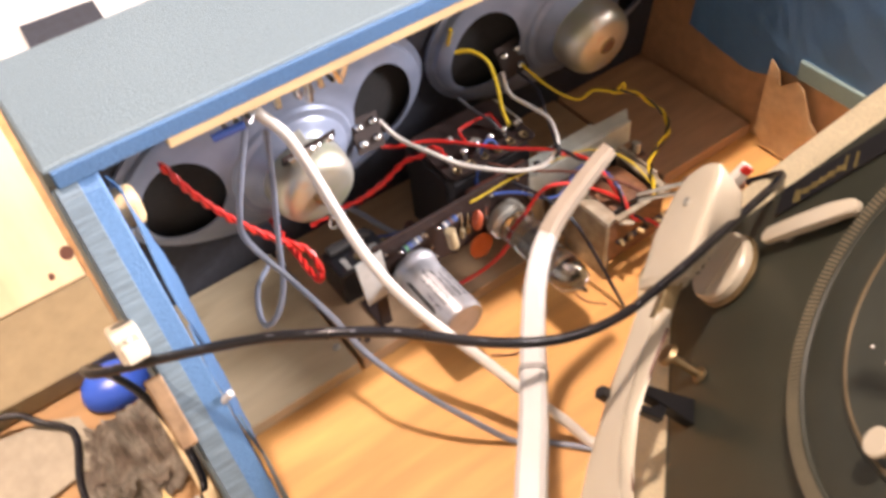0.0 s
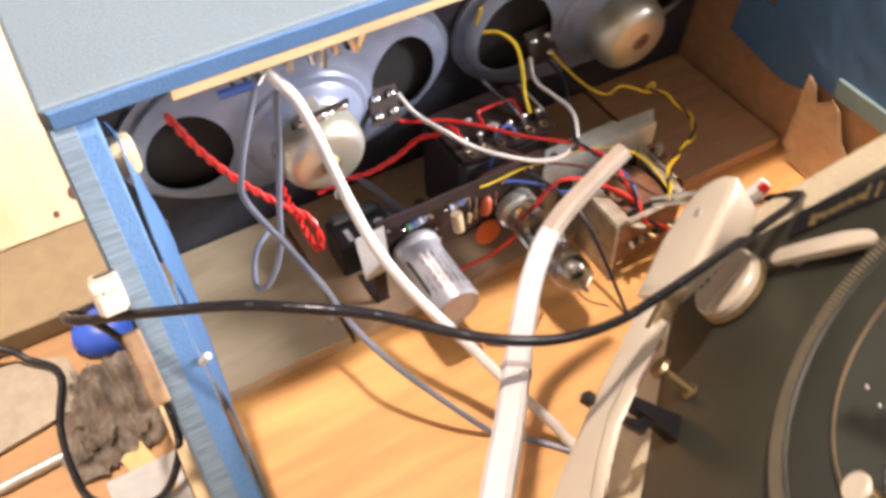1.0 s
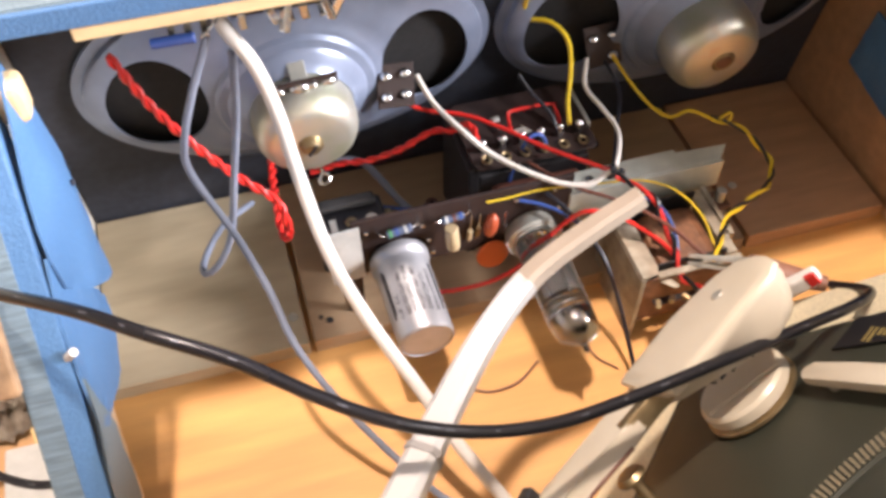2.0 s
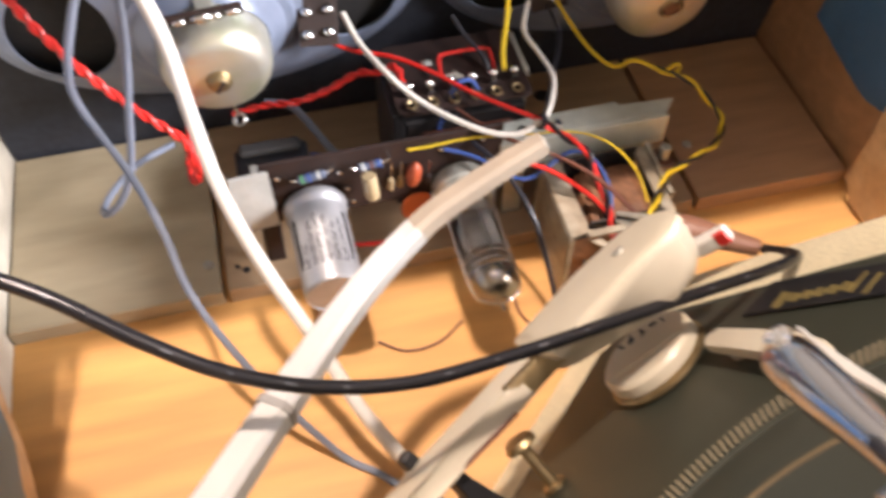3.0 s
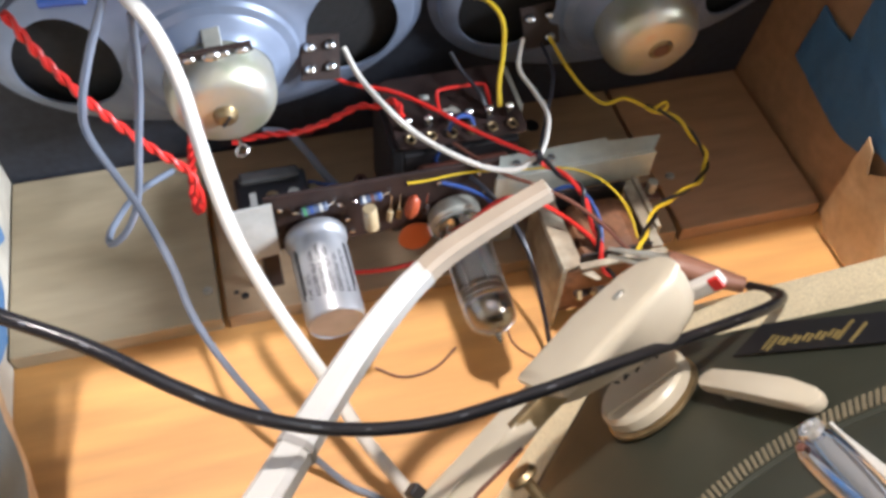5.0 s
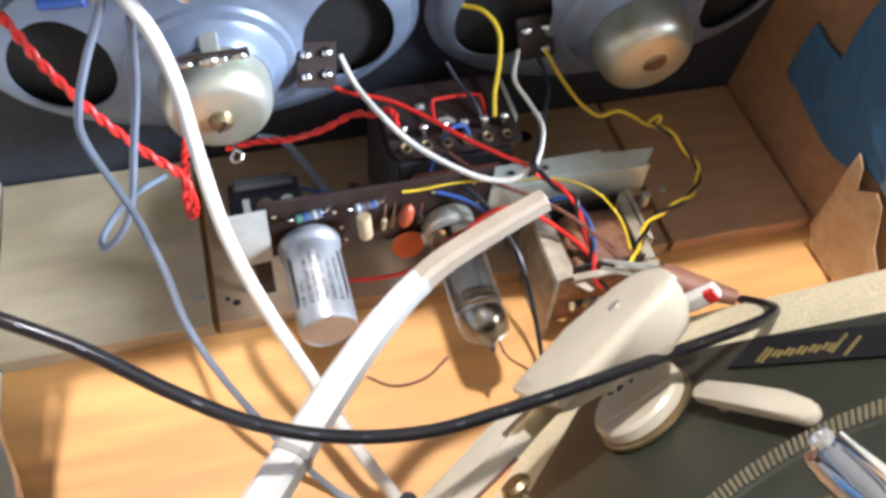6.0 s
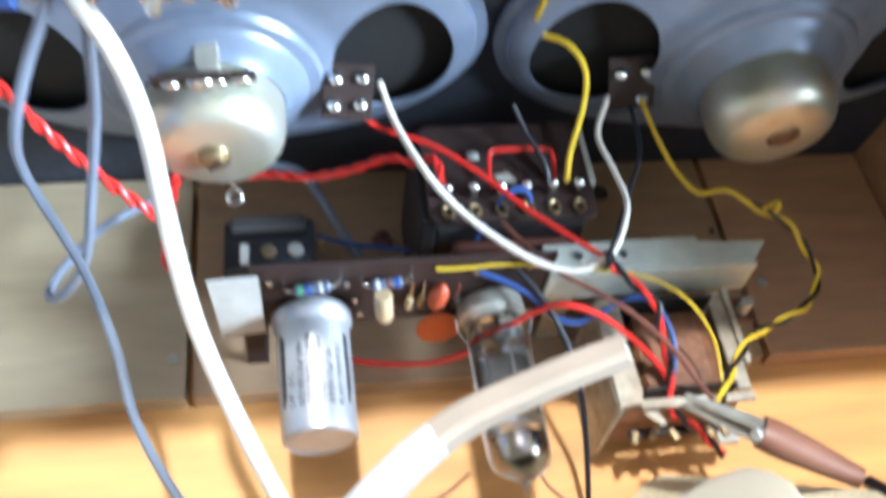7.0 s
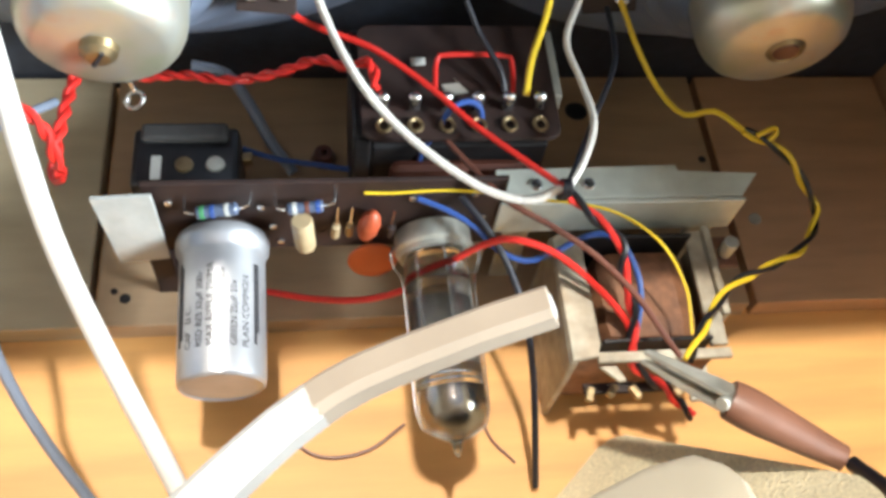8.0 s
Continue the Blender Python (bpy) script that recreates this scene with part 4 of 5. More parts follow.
# mains transformer in its open steel frame
tr = thing("mains_transformer", "open-frame transformer with steel clamp and brown paper bobbin", "transformer", (0.168, -0.06, -0.01))
OLD_STEEL = mat("tarnished_steel", (0.46, 0.43, 0.35), 0.5, metal=0.4, grain=160, vary=0.3, blotch=60, stain=0.6, bump=0.1, dark=(0.22, 0.14, 0.08))
RUST = mat("rusty_winding_paper", (0.27, 0.115, 0.055), 0.6, grain=260, vary=0.35, blotch=70, stain=0.6, bump=0.3, dark=(0.10, 0.045, 0.025))
part("clamp_leg", box(0.1400, 0.1425, -0.085, -0.038, -0.0098, 0.0382, 0.0005), OLD_STEEL, tr, "tarnished clamp side")
part("clamp_leg", box(0.1945, 0.1970, -0.070, -0.036, -0.0098, 0.040, 0.0005), OLD_STEEL, tr)
part("clamp_flange", prism([(0.1402, -0.0850), (0.1490, -0.0835), (0.1505, -0.0790), (0.1500, -0.040), (0.1425, -0.038), (0.1402, -0.040)], 0.0022, 0.0005, Matrix.Translation((0, 0, 0.0385))), OLD_STEEL, tr, "pale steel frame top")
part("clamp_flange", box(0.1492, 0.1945, -0.0848, -0.0812, 0.0365, 0.0387, 0.0005), OLD_STEEL, tr)
part("clamp_flange", box(0.1885, 0.1943, -0.0800, -0.037, 0.036, 0.0382, 0.0004), OLD_STEEL, tr)
part("flange_fold", prism([(0.1500, -0.0850), (0.1560, -0.0905), (0.1585, -0.0900), (0.1560, -0.0848)], 0.0016, 0.0004, Matrix.Translation((0, 0, 0.0340))), OLD_STEEL, tr)
part("lamination_block", box(0.1435, 0.1935, -0.0800, -0.0790, -0.004, 0.0300, 0.0004), RUST, tr, "rusty brown end of the winding")
part("lamination_block", box(0.1428, 0.1515, -0.0785, -0.042, 0.004, 0.0355, 0.0006), LAMIN, tr)
part("bobbin", box(0.1535, 0.1880, -0.0770, -0.0415, -0.004, 0.0370, 0.007), RUST, tr, "brown paper-wrapped winding")
part("bobbin_cheek", box(0.1520, 0.1890, -0.0785, -0.0772, -0.006, 0.0395, 0.0004), LAMIN, tr)
part("bobbin_cheek", box(0.1520, 0.1890, -0.0412, -0.0398, -0.006, 0.0420, 0.0004), LAMIN, tr)
part("tag_panel", box(0.148, 0.193, -0.0890, -0.0853, 0.020, 0.0215, 0.0004), PAXOLIN, tr)
for px in (0.1500, 0.1580, 0.1640, 0.1780, 0.1850):
    part("solder_tag", box(-0.0013, 0.0013, -0.0045, 0.0005, 0.0, 0.0026, 0.0006, m=Matrix.Translation((px, -0.0878, 0.0216)) @ pose(0, 0, 0, 20 * math.sin(px * 900), 0, 40 * math.sin(px * 1700))), BRASS, tr)
part("mounting_foot", box(0.1972, 0.2060, -0.083, -0.064, -0.0098, -0.0080, 0.0004), STEEL, tr)
part("mounting_bolt", rod((0.2020, -0.045, 0.036), (0.2020, -0.045, 0.044), 0.0026, seg=12), STEEL, tr, smooth=True)
part("bolt_plate", box(0.1972, 0.2068, -0.050, -0.038, 0.0335, 0.0355, 0.0006), CLIP_BROWN, tr)

# ---- record deck leaning in the cabinet ----
DU, DV, DN = Vector((0.39306, -0.41155, 0.82273)), Vector((-0.72355, -0.69082, 0.0)), Vector((-0.56788, 0.59488, 0.56888))
DC = Vector((0.1458, -0.1977, 0.1117))
DU = (DU - DN * DU.dot(DN)).normalized()
DV = DU.cross(DN)
DM = axes(DC, DU, DV, DN)


def dk(u, v, h=0.0):
    return DM @ Vector((u, v, h))


deck = thing("record_deck", "olive-grey automatic record changer deck leaning on its edge", "record deck", dk(-0.126, 0.05, -0.016))
part("motor_board", prism(rounded(-0.134, 0.235, -0.085, 0.245, 0.008), 0.006, 0.0012, DM @ Matrix.Translation((0, 0, -0.022))), TEXT_CREAM, deck, "cream textured cloth-covered motor board")
part("deck_plate", prism(rounded(-0.083, 0.215, -0.041, 0.225, 0.016, 8), 0.0155, 0.003, DM @ Matrix.Translation((0, 0, -0.0158))), OLIVE, deck, "olive-grey enamelled deck plate", smooth=True)
pm = DM @ Matrix.Translation((0.0965, 0.0985, 0))
plat = part("platter", lathe([(0, 0.001), (0.0955, 0.001), (0.0972, 0.002), (0.0975, 0.0070), (0.0965, 0.0080), (0.0895, 0.0080), (0.0885, 0.0072), (0.0, 0.0072)], pm, 128), OLIVE, deck, "heavy steel platter", smooth=True)
mt_ = part("rubber_mat", lathe([(0.0, 0.0092), (0.0645, 0.0092), (0.0655, 0.0098), (0.0675, 0.0098), (0.0685, 0.0084), (0.087, 0.0080), (0.0880, 0.0074), (0.0, 0.0074)], pm, 128), RUBBER, plat, "olive rubber mat", smooth=True)
STROBE = mat("strobe_cream", (0.21, 0.18, 0.12), 0.5, bump=0.0)
first = part("strobe_bar", box(0.0903, 0.0962, -0.00050, 0.00050, 0.0081, 0.0087, 0), STROBE, plat)
bar = first.data
for v in bar.vertices:
    v.co += OFF[plat.name]
for i in range(300):
    o = first if i == 0 else new("strobe_bar", bar)
    o.parent = plat
    o.matrix_basis = Matrix.Translation(-OFF[plat.name]) @ pm @ Matrix.Rotation(2 * math.pi * i / 300, 4, "Z")
part("inner_rim", lathe([(0.0652, 0.0096), (0.0656, 0.0104), (0.0664, 0.0104), (0.0668, 0.0096), (0.0652, 0.0096)], pm, 128), mat("dull_brass_line", (0.20, 0.15, 0.09), 0.5, metal=0.5), plat, smooth=True)
hm = pm @ Matrix.Translation((-0.002, 0.028, 0))
bm = bmesh.new()
for i in range(72):
    a = 2 * math.pi * i / 72
    box(0.0385, 0.0415, -0.0010, 0.0010, 0.0093, 0.0120, 0, bm, hm @ Matrix.Rotation(a, 4, "Z"))
lathe([(0, 0.0093), (0.0388, 0.0093), (0.0388, 0.0120), (0.036, 0.0126), (0, 0.0126)], hm, 72, bm)
part("hub_ring", bm, STEEL, plat, "serrated bright hub ring")
part("spindle", rod(pm @ Vector((0, 0, 0.012)), pm @ Vector((0, 0, 0.046)), 0.0035, seg=18), CHROME, plat, smooth=True)
for du, dv in ((-0.029, -0.036), (-0.034, -0.028), (-0.041, -0.022), (-0.036, -0.020), (-0.052, -0.014), (-0.047, -0.004), (-0.020, -0.050), (-0.010, -0.048)):
    part("mat_stud", blob(pm @ Vector((du, dv, 0.0094)), 0.0011, (1, 1, 1), 8), SOLDER, mt_, smooth=True)
adp = part("centre_adaptor", rod(pm @ Vector((-0.048, 0.033, 0.0093)), pm @ Vector((-0.048, 0.033, 0.0185)), 0.0036, seg=20), BRASS, deck, smooth=True)
part("adaptor_top", rod(pm @ Vector((-0.048, 0.033, 0.0186)), pm @ Vector((-0.048, 0.033, 0.0212)), 0.0056, seg=24), CREAM, adp, smooth=True)

# badge, lever, knob
bd = part("badge", prism([(-0.0060, -0.0258), (0.0010, -0.0400), (0.0640, -0.0318), (0.0635, -0.0186)], 0.0010, 0.0003, DM @ Matrix.Translation((0, 0, 0.0002))), BLACK, deck, "black badge with gold script shapes")
for i, (u, w, hgt) in enumerate(((0.040, 0.0075, 0.0085), (0.0335, 0.003, 0.0035), (0.0285, 0.003, 0.0035), (0.0235, 0.003, 0.0035), (0.0185, 0.003, 0.0035), (0.0135, 0.003, 0.0035), (0.008, 0.003, 0.007))):
    for q in (-0.25, 0.25):
        part("script_bar", box(u + q * w * 1.6 - 0.0007, u + q * w * 1.6 + 0.0007, -0.029 - hgt / 2, -0.029 + hgt / 2, 0.00125, 0.0014, 0, m=DM @ Matrix.Rotation(radians(3.0), 4, "Z") @ Matrix.Translation((u, -0.029, 0)) @ Matrix.Rotation(radians(20), 4, "Z") @ Matrix.Translation((-u, 0.029, 0))), GOLD, bd)
lc = [(-0.0060, -0.0098, 0.0038), (0.0130, -0.0045, 0.0042), (0.0300, 0.0010, 0.0044), (0.0420, 0.0062, 0.0038)]
side = lambda sg: [(u - sg * r * 0.30, v + sg * r * 0.95) for u, v, r in lc]
cap0 = [(lc[0][0] + lc[0][2] * math.cos(radians(a)), lc[0][1] + lc[0][2] * math.sin(radians(a))) for a in (130, 165, 200, 235, 268)]
cap1 = [(lc[3][0] + lc[3][2] * math.cos(radians(a)), lc[3][1] + lc[3][2] * math.sin(radians(a))) for a in (-50, -15, 20, 55, 88)]
lev = part("reject_lever", prism(cap0 + side(-1) + cap1 + side(1)[::-1], 0.0045, 0.0013, DM @ Matrix.Translation((0, 0, 0.003))), CREAM, deck, "cream moulded lever", smooth=True)
part("lever_stem", rod(dk(0.002, -0.0070, 0), dk(0.002, -0.0070, 0.004), 0.003, seg=12), STEEL, lev)
kn = part("control_knob", lathe([(0, 0.0030), (0.0180, 0.0030), (0.0190, 0.0040), (0.0190, 0.0080), (0.0178, 0.0096), (0, 0.0100)], DM @ Matrix.Translation((-0.0370, -0.0095, 0)), 40), CREAM, deck, "round cream control knob", smooth=True)
part("knob_skirt", lathe([(0, 0.0004), (0.0190, 0.0004), (0.0203, 0.0012), (0.0203, 0.0024), (0.0190, 0.0030), (0, 0.0030)], DM @ Matrix.Translation((-0.0370, -0.0095, 0)), 40), BRASS, kn, smooth=True)
part("knob_ridge", box(-0.0165, 0.0165, -0.003, 0.003, 0.0096, 0.0108, 0.0006, m=DM @ Matrix.Translation((-0.0330, -0.0065, 0)) @ Matrix.Rotation(radians(-38), 4, "Z")), CREAM, kn)
for u, v, w, aa in ((-0.0505, -0.0120, 0.0030, 10), (-0.0478, -0.0158, 0.0034, 70), (-0.0462, -0.0140, 0.0030, 120), (-0.0440, -0.0190, 0.0032, 30), (-0.0420, -0.0172, 0.0026, 95), (-0.0395, -0.0215, 0.0030, 150), (-0.0352, -0.0228, 0.0026, 40)):
    part("knob_mark", box(-w / 2, w / 2, -0.0005, 0.0005, 0.0097, 0.0103, 0, m=DM @ Matrix.Translation((u, v, 0)) @ Matrix.Rotation(radians(aa), 4, "Z")), INK, kn)

# pickup arm
hu = [(0.0035, -0.0265), (-0.0025, -0.0315), (-0.0085, -0.0340), (-0.0175, -0.0350), (-0.0262, -0.0300), (-0.0415, -0.0115), (-0.0533, 0.0176), (-0.0360, 0.0250), (-0.0193, 0.0294), (-0.0109, 0.0144), (-0.0017, -0.0058), (0.0045, -0.0190)]
base = [(-0.0030, -0.0300), (-0.0075, -0.0345), (-0.0120, -0.0370), (-0.0205, -0.0375), (-0.0290, -0.0320), (-0.0440, -0.0140), (-0.0540, 0.0140), (-0.0480, 0.0165), (-0.0400, 0.0150), (-0.0146, 0.0026), (0.0000, -0.0085), (0.0016, -0.0200)]
hc = Vector((-0.024, -0.004))
hb = bmesh.new()
levels = []
for z, outline, k in ((0.0270, base, 0.90), (0.0290, base, 0.98), (0.0315, base, 1.0), (0.0390, [((a + 2 * c) / 3, (b + 2 * d) / 3) for (a, b), (c, d) in zip(base, hu)], 1.0), (0.0420, hu, 0.975), (0.0436, hu, 1.0), (0.0452, hu, 0.985), (0.0461, hu, 0.93), (0.0465, hu, 0.80)):
    levels.append([hb.verts.new((hc.x + (u - hc.x) * k, hc.y + (v - hc.y) * k, z)) for u, v in outline])
hb.faces.new(levels[0][::-1])
hb.faces.new(levels[-1])
for p, q in zip(levels, levels[1:]):
    for i in range(len(hu)):
        hb.faces.new((p[i], p[(i + 1) % len(hu)], q[(i + 1) % len(hu)], q[i]))
bmesh.ops.transform(hb, matrix=DM, verts=hb.verts)
arm = part("pickup_head", hb, CREAM, deck, "cream moulded pickup head", smooth=True)
part("head_screw", lathe([(0, 0), (0.0026, 0), (0.0022, 0.0009), (0, 0.0011)], DM @ Matrix.Translation((-0.0175, -0.0150, 0.0463)), 14), STEEL, arm, smooth=True)
part("cartridge", box(-0.004, 0.0095, -0.0395, -0.0335, 0.0235, 0.0295, 0.0012, m=DM @ Matrix.Translation((0.0025, -0.0025, 0)) @ Matrix.Rotation(radians(-14), 4, "Z") @ Matrix.Translation((-0.0, 0.003, 0))), WHITE_WIRE, arm, "white cartridge end")
part("cartridge_lead", box(0.0050, 0.0098, -0.0352, -0.0332, 0.0240, 0.0297, 0.0010, m=DM @ Matrix.Translation((0.0025, -0.0025, 0)) @ Matrix.Rotation(radians(-14), 4, "Z") @ Matrix.Translation((0.0003, 0.003, 0))), RED, arm, "red cartridge stripe")
body = [(-0.0500, 0.0100), (-0.0560, 0.0290), (-0.0660, 0.0460), (-0.0760, 0.0630), (-0.0870, 0.1000), (-0.0920, 0.1270), (-0.0960, 0.1720), (-0.0500, 0.1720), (-0.0560, 0.1400), (-0.0625, 0.1180), (-0.0655, 0.1000), (-0.0640, 0.0790), (-0.0535, 0.0580), (-0.0430, 0.0395), (-0.0340, 0.0200), (-0.0320, 0.0080)]
ab = part("pickup_arm", prism(body, 0.0080, 0.0022, DM @ Matrix.Translation((0, 0, 0.0335))), CREAM, deck, "long cream pressed pickup arm", smooth=True)
part("arm_joint", prism([(-0.0330, 0.0195), (-0.0385, 0.0185), (-0.0480, 0.0365), (-0.0432, 0.0392)], 0.0085, 0.0012, DM @ Matrix.Translation((0, 0, 0.0336))), BRASS, ab, "brassy hinge joint", smooth=True)
# brown strip puts in the shade beneath the channel's lower edge
part("arm_shade_line", sweep([dk(-0.0440, 0.0405, 0.0338), dk(-0.0540, 0.0580, 0.0338), dk(-0.0645, 0.0790, 0.0338), dk(-0.0660, 0.1000, 0.0338), dk(-0.0630, 0.1180, 0.0338)], 0.0010, 8), BROWN, ab, "brown line for the shade under the arm's edge", smooth=True)
part("arm_pivot", rod(dk(-0.0740, 0.158, -0.0155), dk(-0.0740, 0.158, 0.0335), 0.012, seg=24), CREAM, deck, smooth=True)
RM = DM @ axes((-0.0690, 0, 0), (0, 1, 0), (0, 0, 1), (1, 0, 0))
rest = part("arm_rest", prism([(0.0550, 0.0), (0.0690, 0.0), (0.0668, 0.0180), (0.0660, 0.0330), (0.0612, 0.0330), (0.0600, 0.0180)], 0.0065, 0.0008, RM), BLACK, deck, "black moulded arm rest")
part("rest_prong", prism([(0.0666, 0.0150), (0.0745, 0.0175), (0.0752, 0.0325), (0.0718, 0.0325), (0.0712, 0.0225), (0.0666, 0.0205)], 0.0050, 0.0008, RM), BLACK, rest)
part("rest_hook", box(-0.0795, -0.0735, 0.0640, 0.0695, 0.0290, 0.0465, 0.0010, m=DM), BLACK, rest)
part("rest_yoke", box(-0.0790, -0.0690, 0.0640, 0.0695, 0.0285, 0.0325, 0.0008, m=DM), BLACK, rest)
pst = part("rest_post", lathe([(0, 0), (0.0045, 0), (0.0045, 0.0012), (0.0022, 0.0016), (0.0022, 0.018), (0.0058, 0.0185), (0.0062, 0.0195), (0.0050, 0.0215), (0, 0.0222)], along(dk(-0.0590, 0.043, 0.0), dk(-0.0600, 0.0400, 0.024)), 20), BRASS, deck, "mushroom-headed steel post", smooth=True)

# chrome overarm: a pressed channel ending over the spindle
oa = Vector((0.0255, 0.0210)).normalized()
om = DM @ axes((0.1258, 0.0928, 0.0795), (oa.x, oa.y, 0), (-oa.y, oa.x, 0), (0, 0, 1))
shape = [(-0.0037, 0.0006), (-0.0034, 0.0016), (-0.0026, 0.0026), (-0.0012, 0.0034), (0.0008, 0.0037), (0.0040, 0.0038), (0.0090, 0.0037), (0.0140, 0.0034), (0.0190, 0.0029), (0.0240, 0.0025), (0.0300, 0.0023), (0.0600, 0.0021), (0.0950, 0.0021)]
ov = part("overarm", sweep([om @ Vector((x, 0.0003, 0.0014)) for x, r in shape], 0.0037, 24, radii=[r for x, r in shape]), CHROME, deck, "chromed pressed overarm", smooth=True)
part("overarm_rivet", lathe([(0.0, 0.0), (0.0021, 0.0), (0.0018, 0.0008), (0.0011, 0.0010), (0.0008, 0.0003), (0, 0.0002)], om @ Matrix.Translation((0.0003, -0.0006, 0.0050)), 18), SOLDER, ov, smooth=True)
part("overarm_slot", rod(om @ Vector((0.0018, 0.0022, 0.0049)), om @ Vector((0.0018, 0.0022, 0.0054)), 0.0008, seg=12), BROWN, ov)
# white instead of chrome paints the sun's highlight along this edge
part("overarm_blade", prism([(0.002, -0.0030), (0.017, -0.0026), (0.037, -0.0044), (0.0374, -0.0050), (0.017, -0.0033), (0.002, -0.0035)], 0.0012, 0.0003, om @ Matrix.Translation((0, 0, 0.0044))), WHITE_WIRE, ov, "folded edge coloured white for its sun highlight")
part("overarm_rib", sweep([om @ Vector((0.037, -0.0048, 0.0046)), om @ Vector((0.060, -0.0042, 0.0046)), om @ Vector((0.090, -0.0030, 0.0044))], 0.0005, 8), BRASS, ov, "thin wire edge", smooth=True)
# navy strip stands in for the dark reflection down the chrome
part("overarm_dark_streak", sweep([om @ Vector((0.026, 0.0010, 0.0034)), om @ Vector((0.050, 0.0012, 0.0030)), om @ Vector((0.092, 0.0012, 0.0030))], 0.0009, 8), NAVY_WIRE, ov, "navy streak for the chrome's dark reflection", smooth=True)
part("overarm_nut", rod(om @ Vector((0.033, 0.0015, 0.002)), om @ Vector((0.033, 0.0046, 0.002)), 0.0016, seg=6), SOLDER, ov)
part("overarm_post", rod(om @ Vector((0.088, 0.0005, -0.0795)), om @ Vector((0.088, 0.0005, -0.0005)), 0.0048, seg=20), CHROME, deck, smooth=True)

# ---- wiring ----
LEAD_PRINT = mat("worn_grey_print", (0.085, 0.09, 0.11), 0.5, grain=800, vary=0.5, bump=0.0)


def lead(pts, label):
    """Black test lead with worn printed dashes along its upper side."""
    t = thing("test_lead", label, "test lead", pts[0], "test leads")
    cable = part("cable", sweep(spline(pts), 0.0022, 12), BLACK_WIRE, t, "black rubber cable", smooth=True)
    line = spline(pts)
    for k, i in enumerate(range(8, len(line) - 8, 5)):
        if k % 5 == 4:
            continue
        d = (line[i + 1] - line[i - 1]).normalized()
        up = Vector((-0.10, -0.35, 0.93))
        up = (up - d * up.dot(d)).normalized()
        w = 0.0011 + 0.0006 * math.sin(k * 2.7)
        part("printed_mark", box(-w, w, -0.00028, 0.00028, 0.00205, 0.00226, 0, m=axes(line[i], d, up.cross(d), up)), LEAD_PRINT, cable)


wire("wire", [(0.0607, 0.0355, 0.0886), (0.0659, 0.0221, 0.0801), (0.0742, 0.0000, 0.0790), (0.0848, -0.0135, 0.0733), (0.0983, -0.0265, 0.0700), (0.1137, -0.0370, 0.0672), (0.1270, -0.0415, 0.0675), (0.1368, -0.0403, 0.0725)], 0.0014, CLOTH_WHITE, "off-white wire from speaker terminal to the wire tie")
wire("wire", [(0.0520, 0.0285, 0.0840), (0.0545, 0.0262, 0.0785), (0.0639, 0.0217, 0.0758), (0.0805, 0.0131, 0.0759), (0.0965, 0.0003, 0.0741), (0.1117, -0.0152, 0.0720), (0.1245, -0.0276, 0.0718), (0.1368, -0.0399, 0.0727)], 0.0011, RED, "red wire from speaker terminal to the wire tie")
wire("wire", [(0.1188, 0.0365, 0.1273), (0.1208, 0.0445, 0.1057), (0.1324, 0.0378, 0.1044), (0.1388, 0.0284, 0.0986), (0.1372, 0.0175, 0.0884), (0.1326, 0.0066, 0.0780), (0.1307, -0.0027, 0.0706)], 0.0012, YELLOW, "yellow wire from the controls to the tag board")
wire("wire", [(0.1522, 0.0309, 0.0818), (0.1457, 0.0154, 0.0773), (0.1482, -0.0013, 0.0764), (0.1499, -0.0176, 0.0760), (0.1447, -0.0317, 0.0740), (0.1385, -0.0407, 0.0729)], 0.0012, CLOTH_WHITE, "off-white wire from speaker terminal to the wire tie")
wire("wire", [(0.1606, 0.0262, 0.0815), (0.1609, 0.0097, 0.0797), (0.1583, -0.0003, 0.0780), (0.1498, -0.0171, 0.0752), (0.1406, -0.0360, 0.0733), (0.1382, -0.0402, 0.0731)], 0.001, NAVY_WIRE, "dark navy wire from speaker terminal to the wire tie")
wire("wire", [(0.1647, 0.0270, 0.0844), (0.1713, 0.0140, 0.0744), (0.1786, 0.0020, 0.0671), (0.1867, -0.0062, 0.0642), (0.1958, -0.0075, 0.0678), (0.2046, -0.0148, 0.0667)], 0.0010, YELLOW, "yellow wire hanging from the speaker terminal")
wire("wire", [(0.1009, 0.0010, 0.0700), (0.1021, 0.0112, 0.0722), (0.1063, 0.0126, 0.0733), (0.1243, 0.0119, 0.0736), (0.1272, 0.0100, 0.0721), (0.1272, 0.0000, 0.0681)], 0.0009, RED, "short bent red jumper on the tag board")
pair("twisted_pair", [(-0.0002, 0.0318, 0.0397), (0.0167, 0.0277, 0.0455), (0.0310, 0.0220, 0.0496), (0.0470, 0.0179, 0.0574), (0.0625, 0.0151, 0.0678), (0.0716, 0.0096, 0.0713), (0.0797, 0.0064, 0.0762), (0.0810, -0.0033, 0.0754)], 0.001, 0.016, (RED, RED), "red twisted pair running behind the magnet to the tag board")
wire("wire", [(0.0764, -0.0341, 0.0620), (0.0862, -0.0340, 0.0615), (0.1023, -0.0336, 0.0620), (0.1167, -0.0351, 0.0620), (0.1311, -0.0377, 0.0622), (0.1501, -0.0427, 0.0644), (0.1617, -0.0493, 0.0645), (0.1698, -0.0578, 0.0626), (0.1751, -0.0697, 0.0583), (0.1761, -0.0824, 0.0523)], 0.0005, YELLOW, "thin yellow wire over the circuit board")
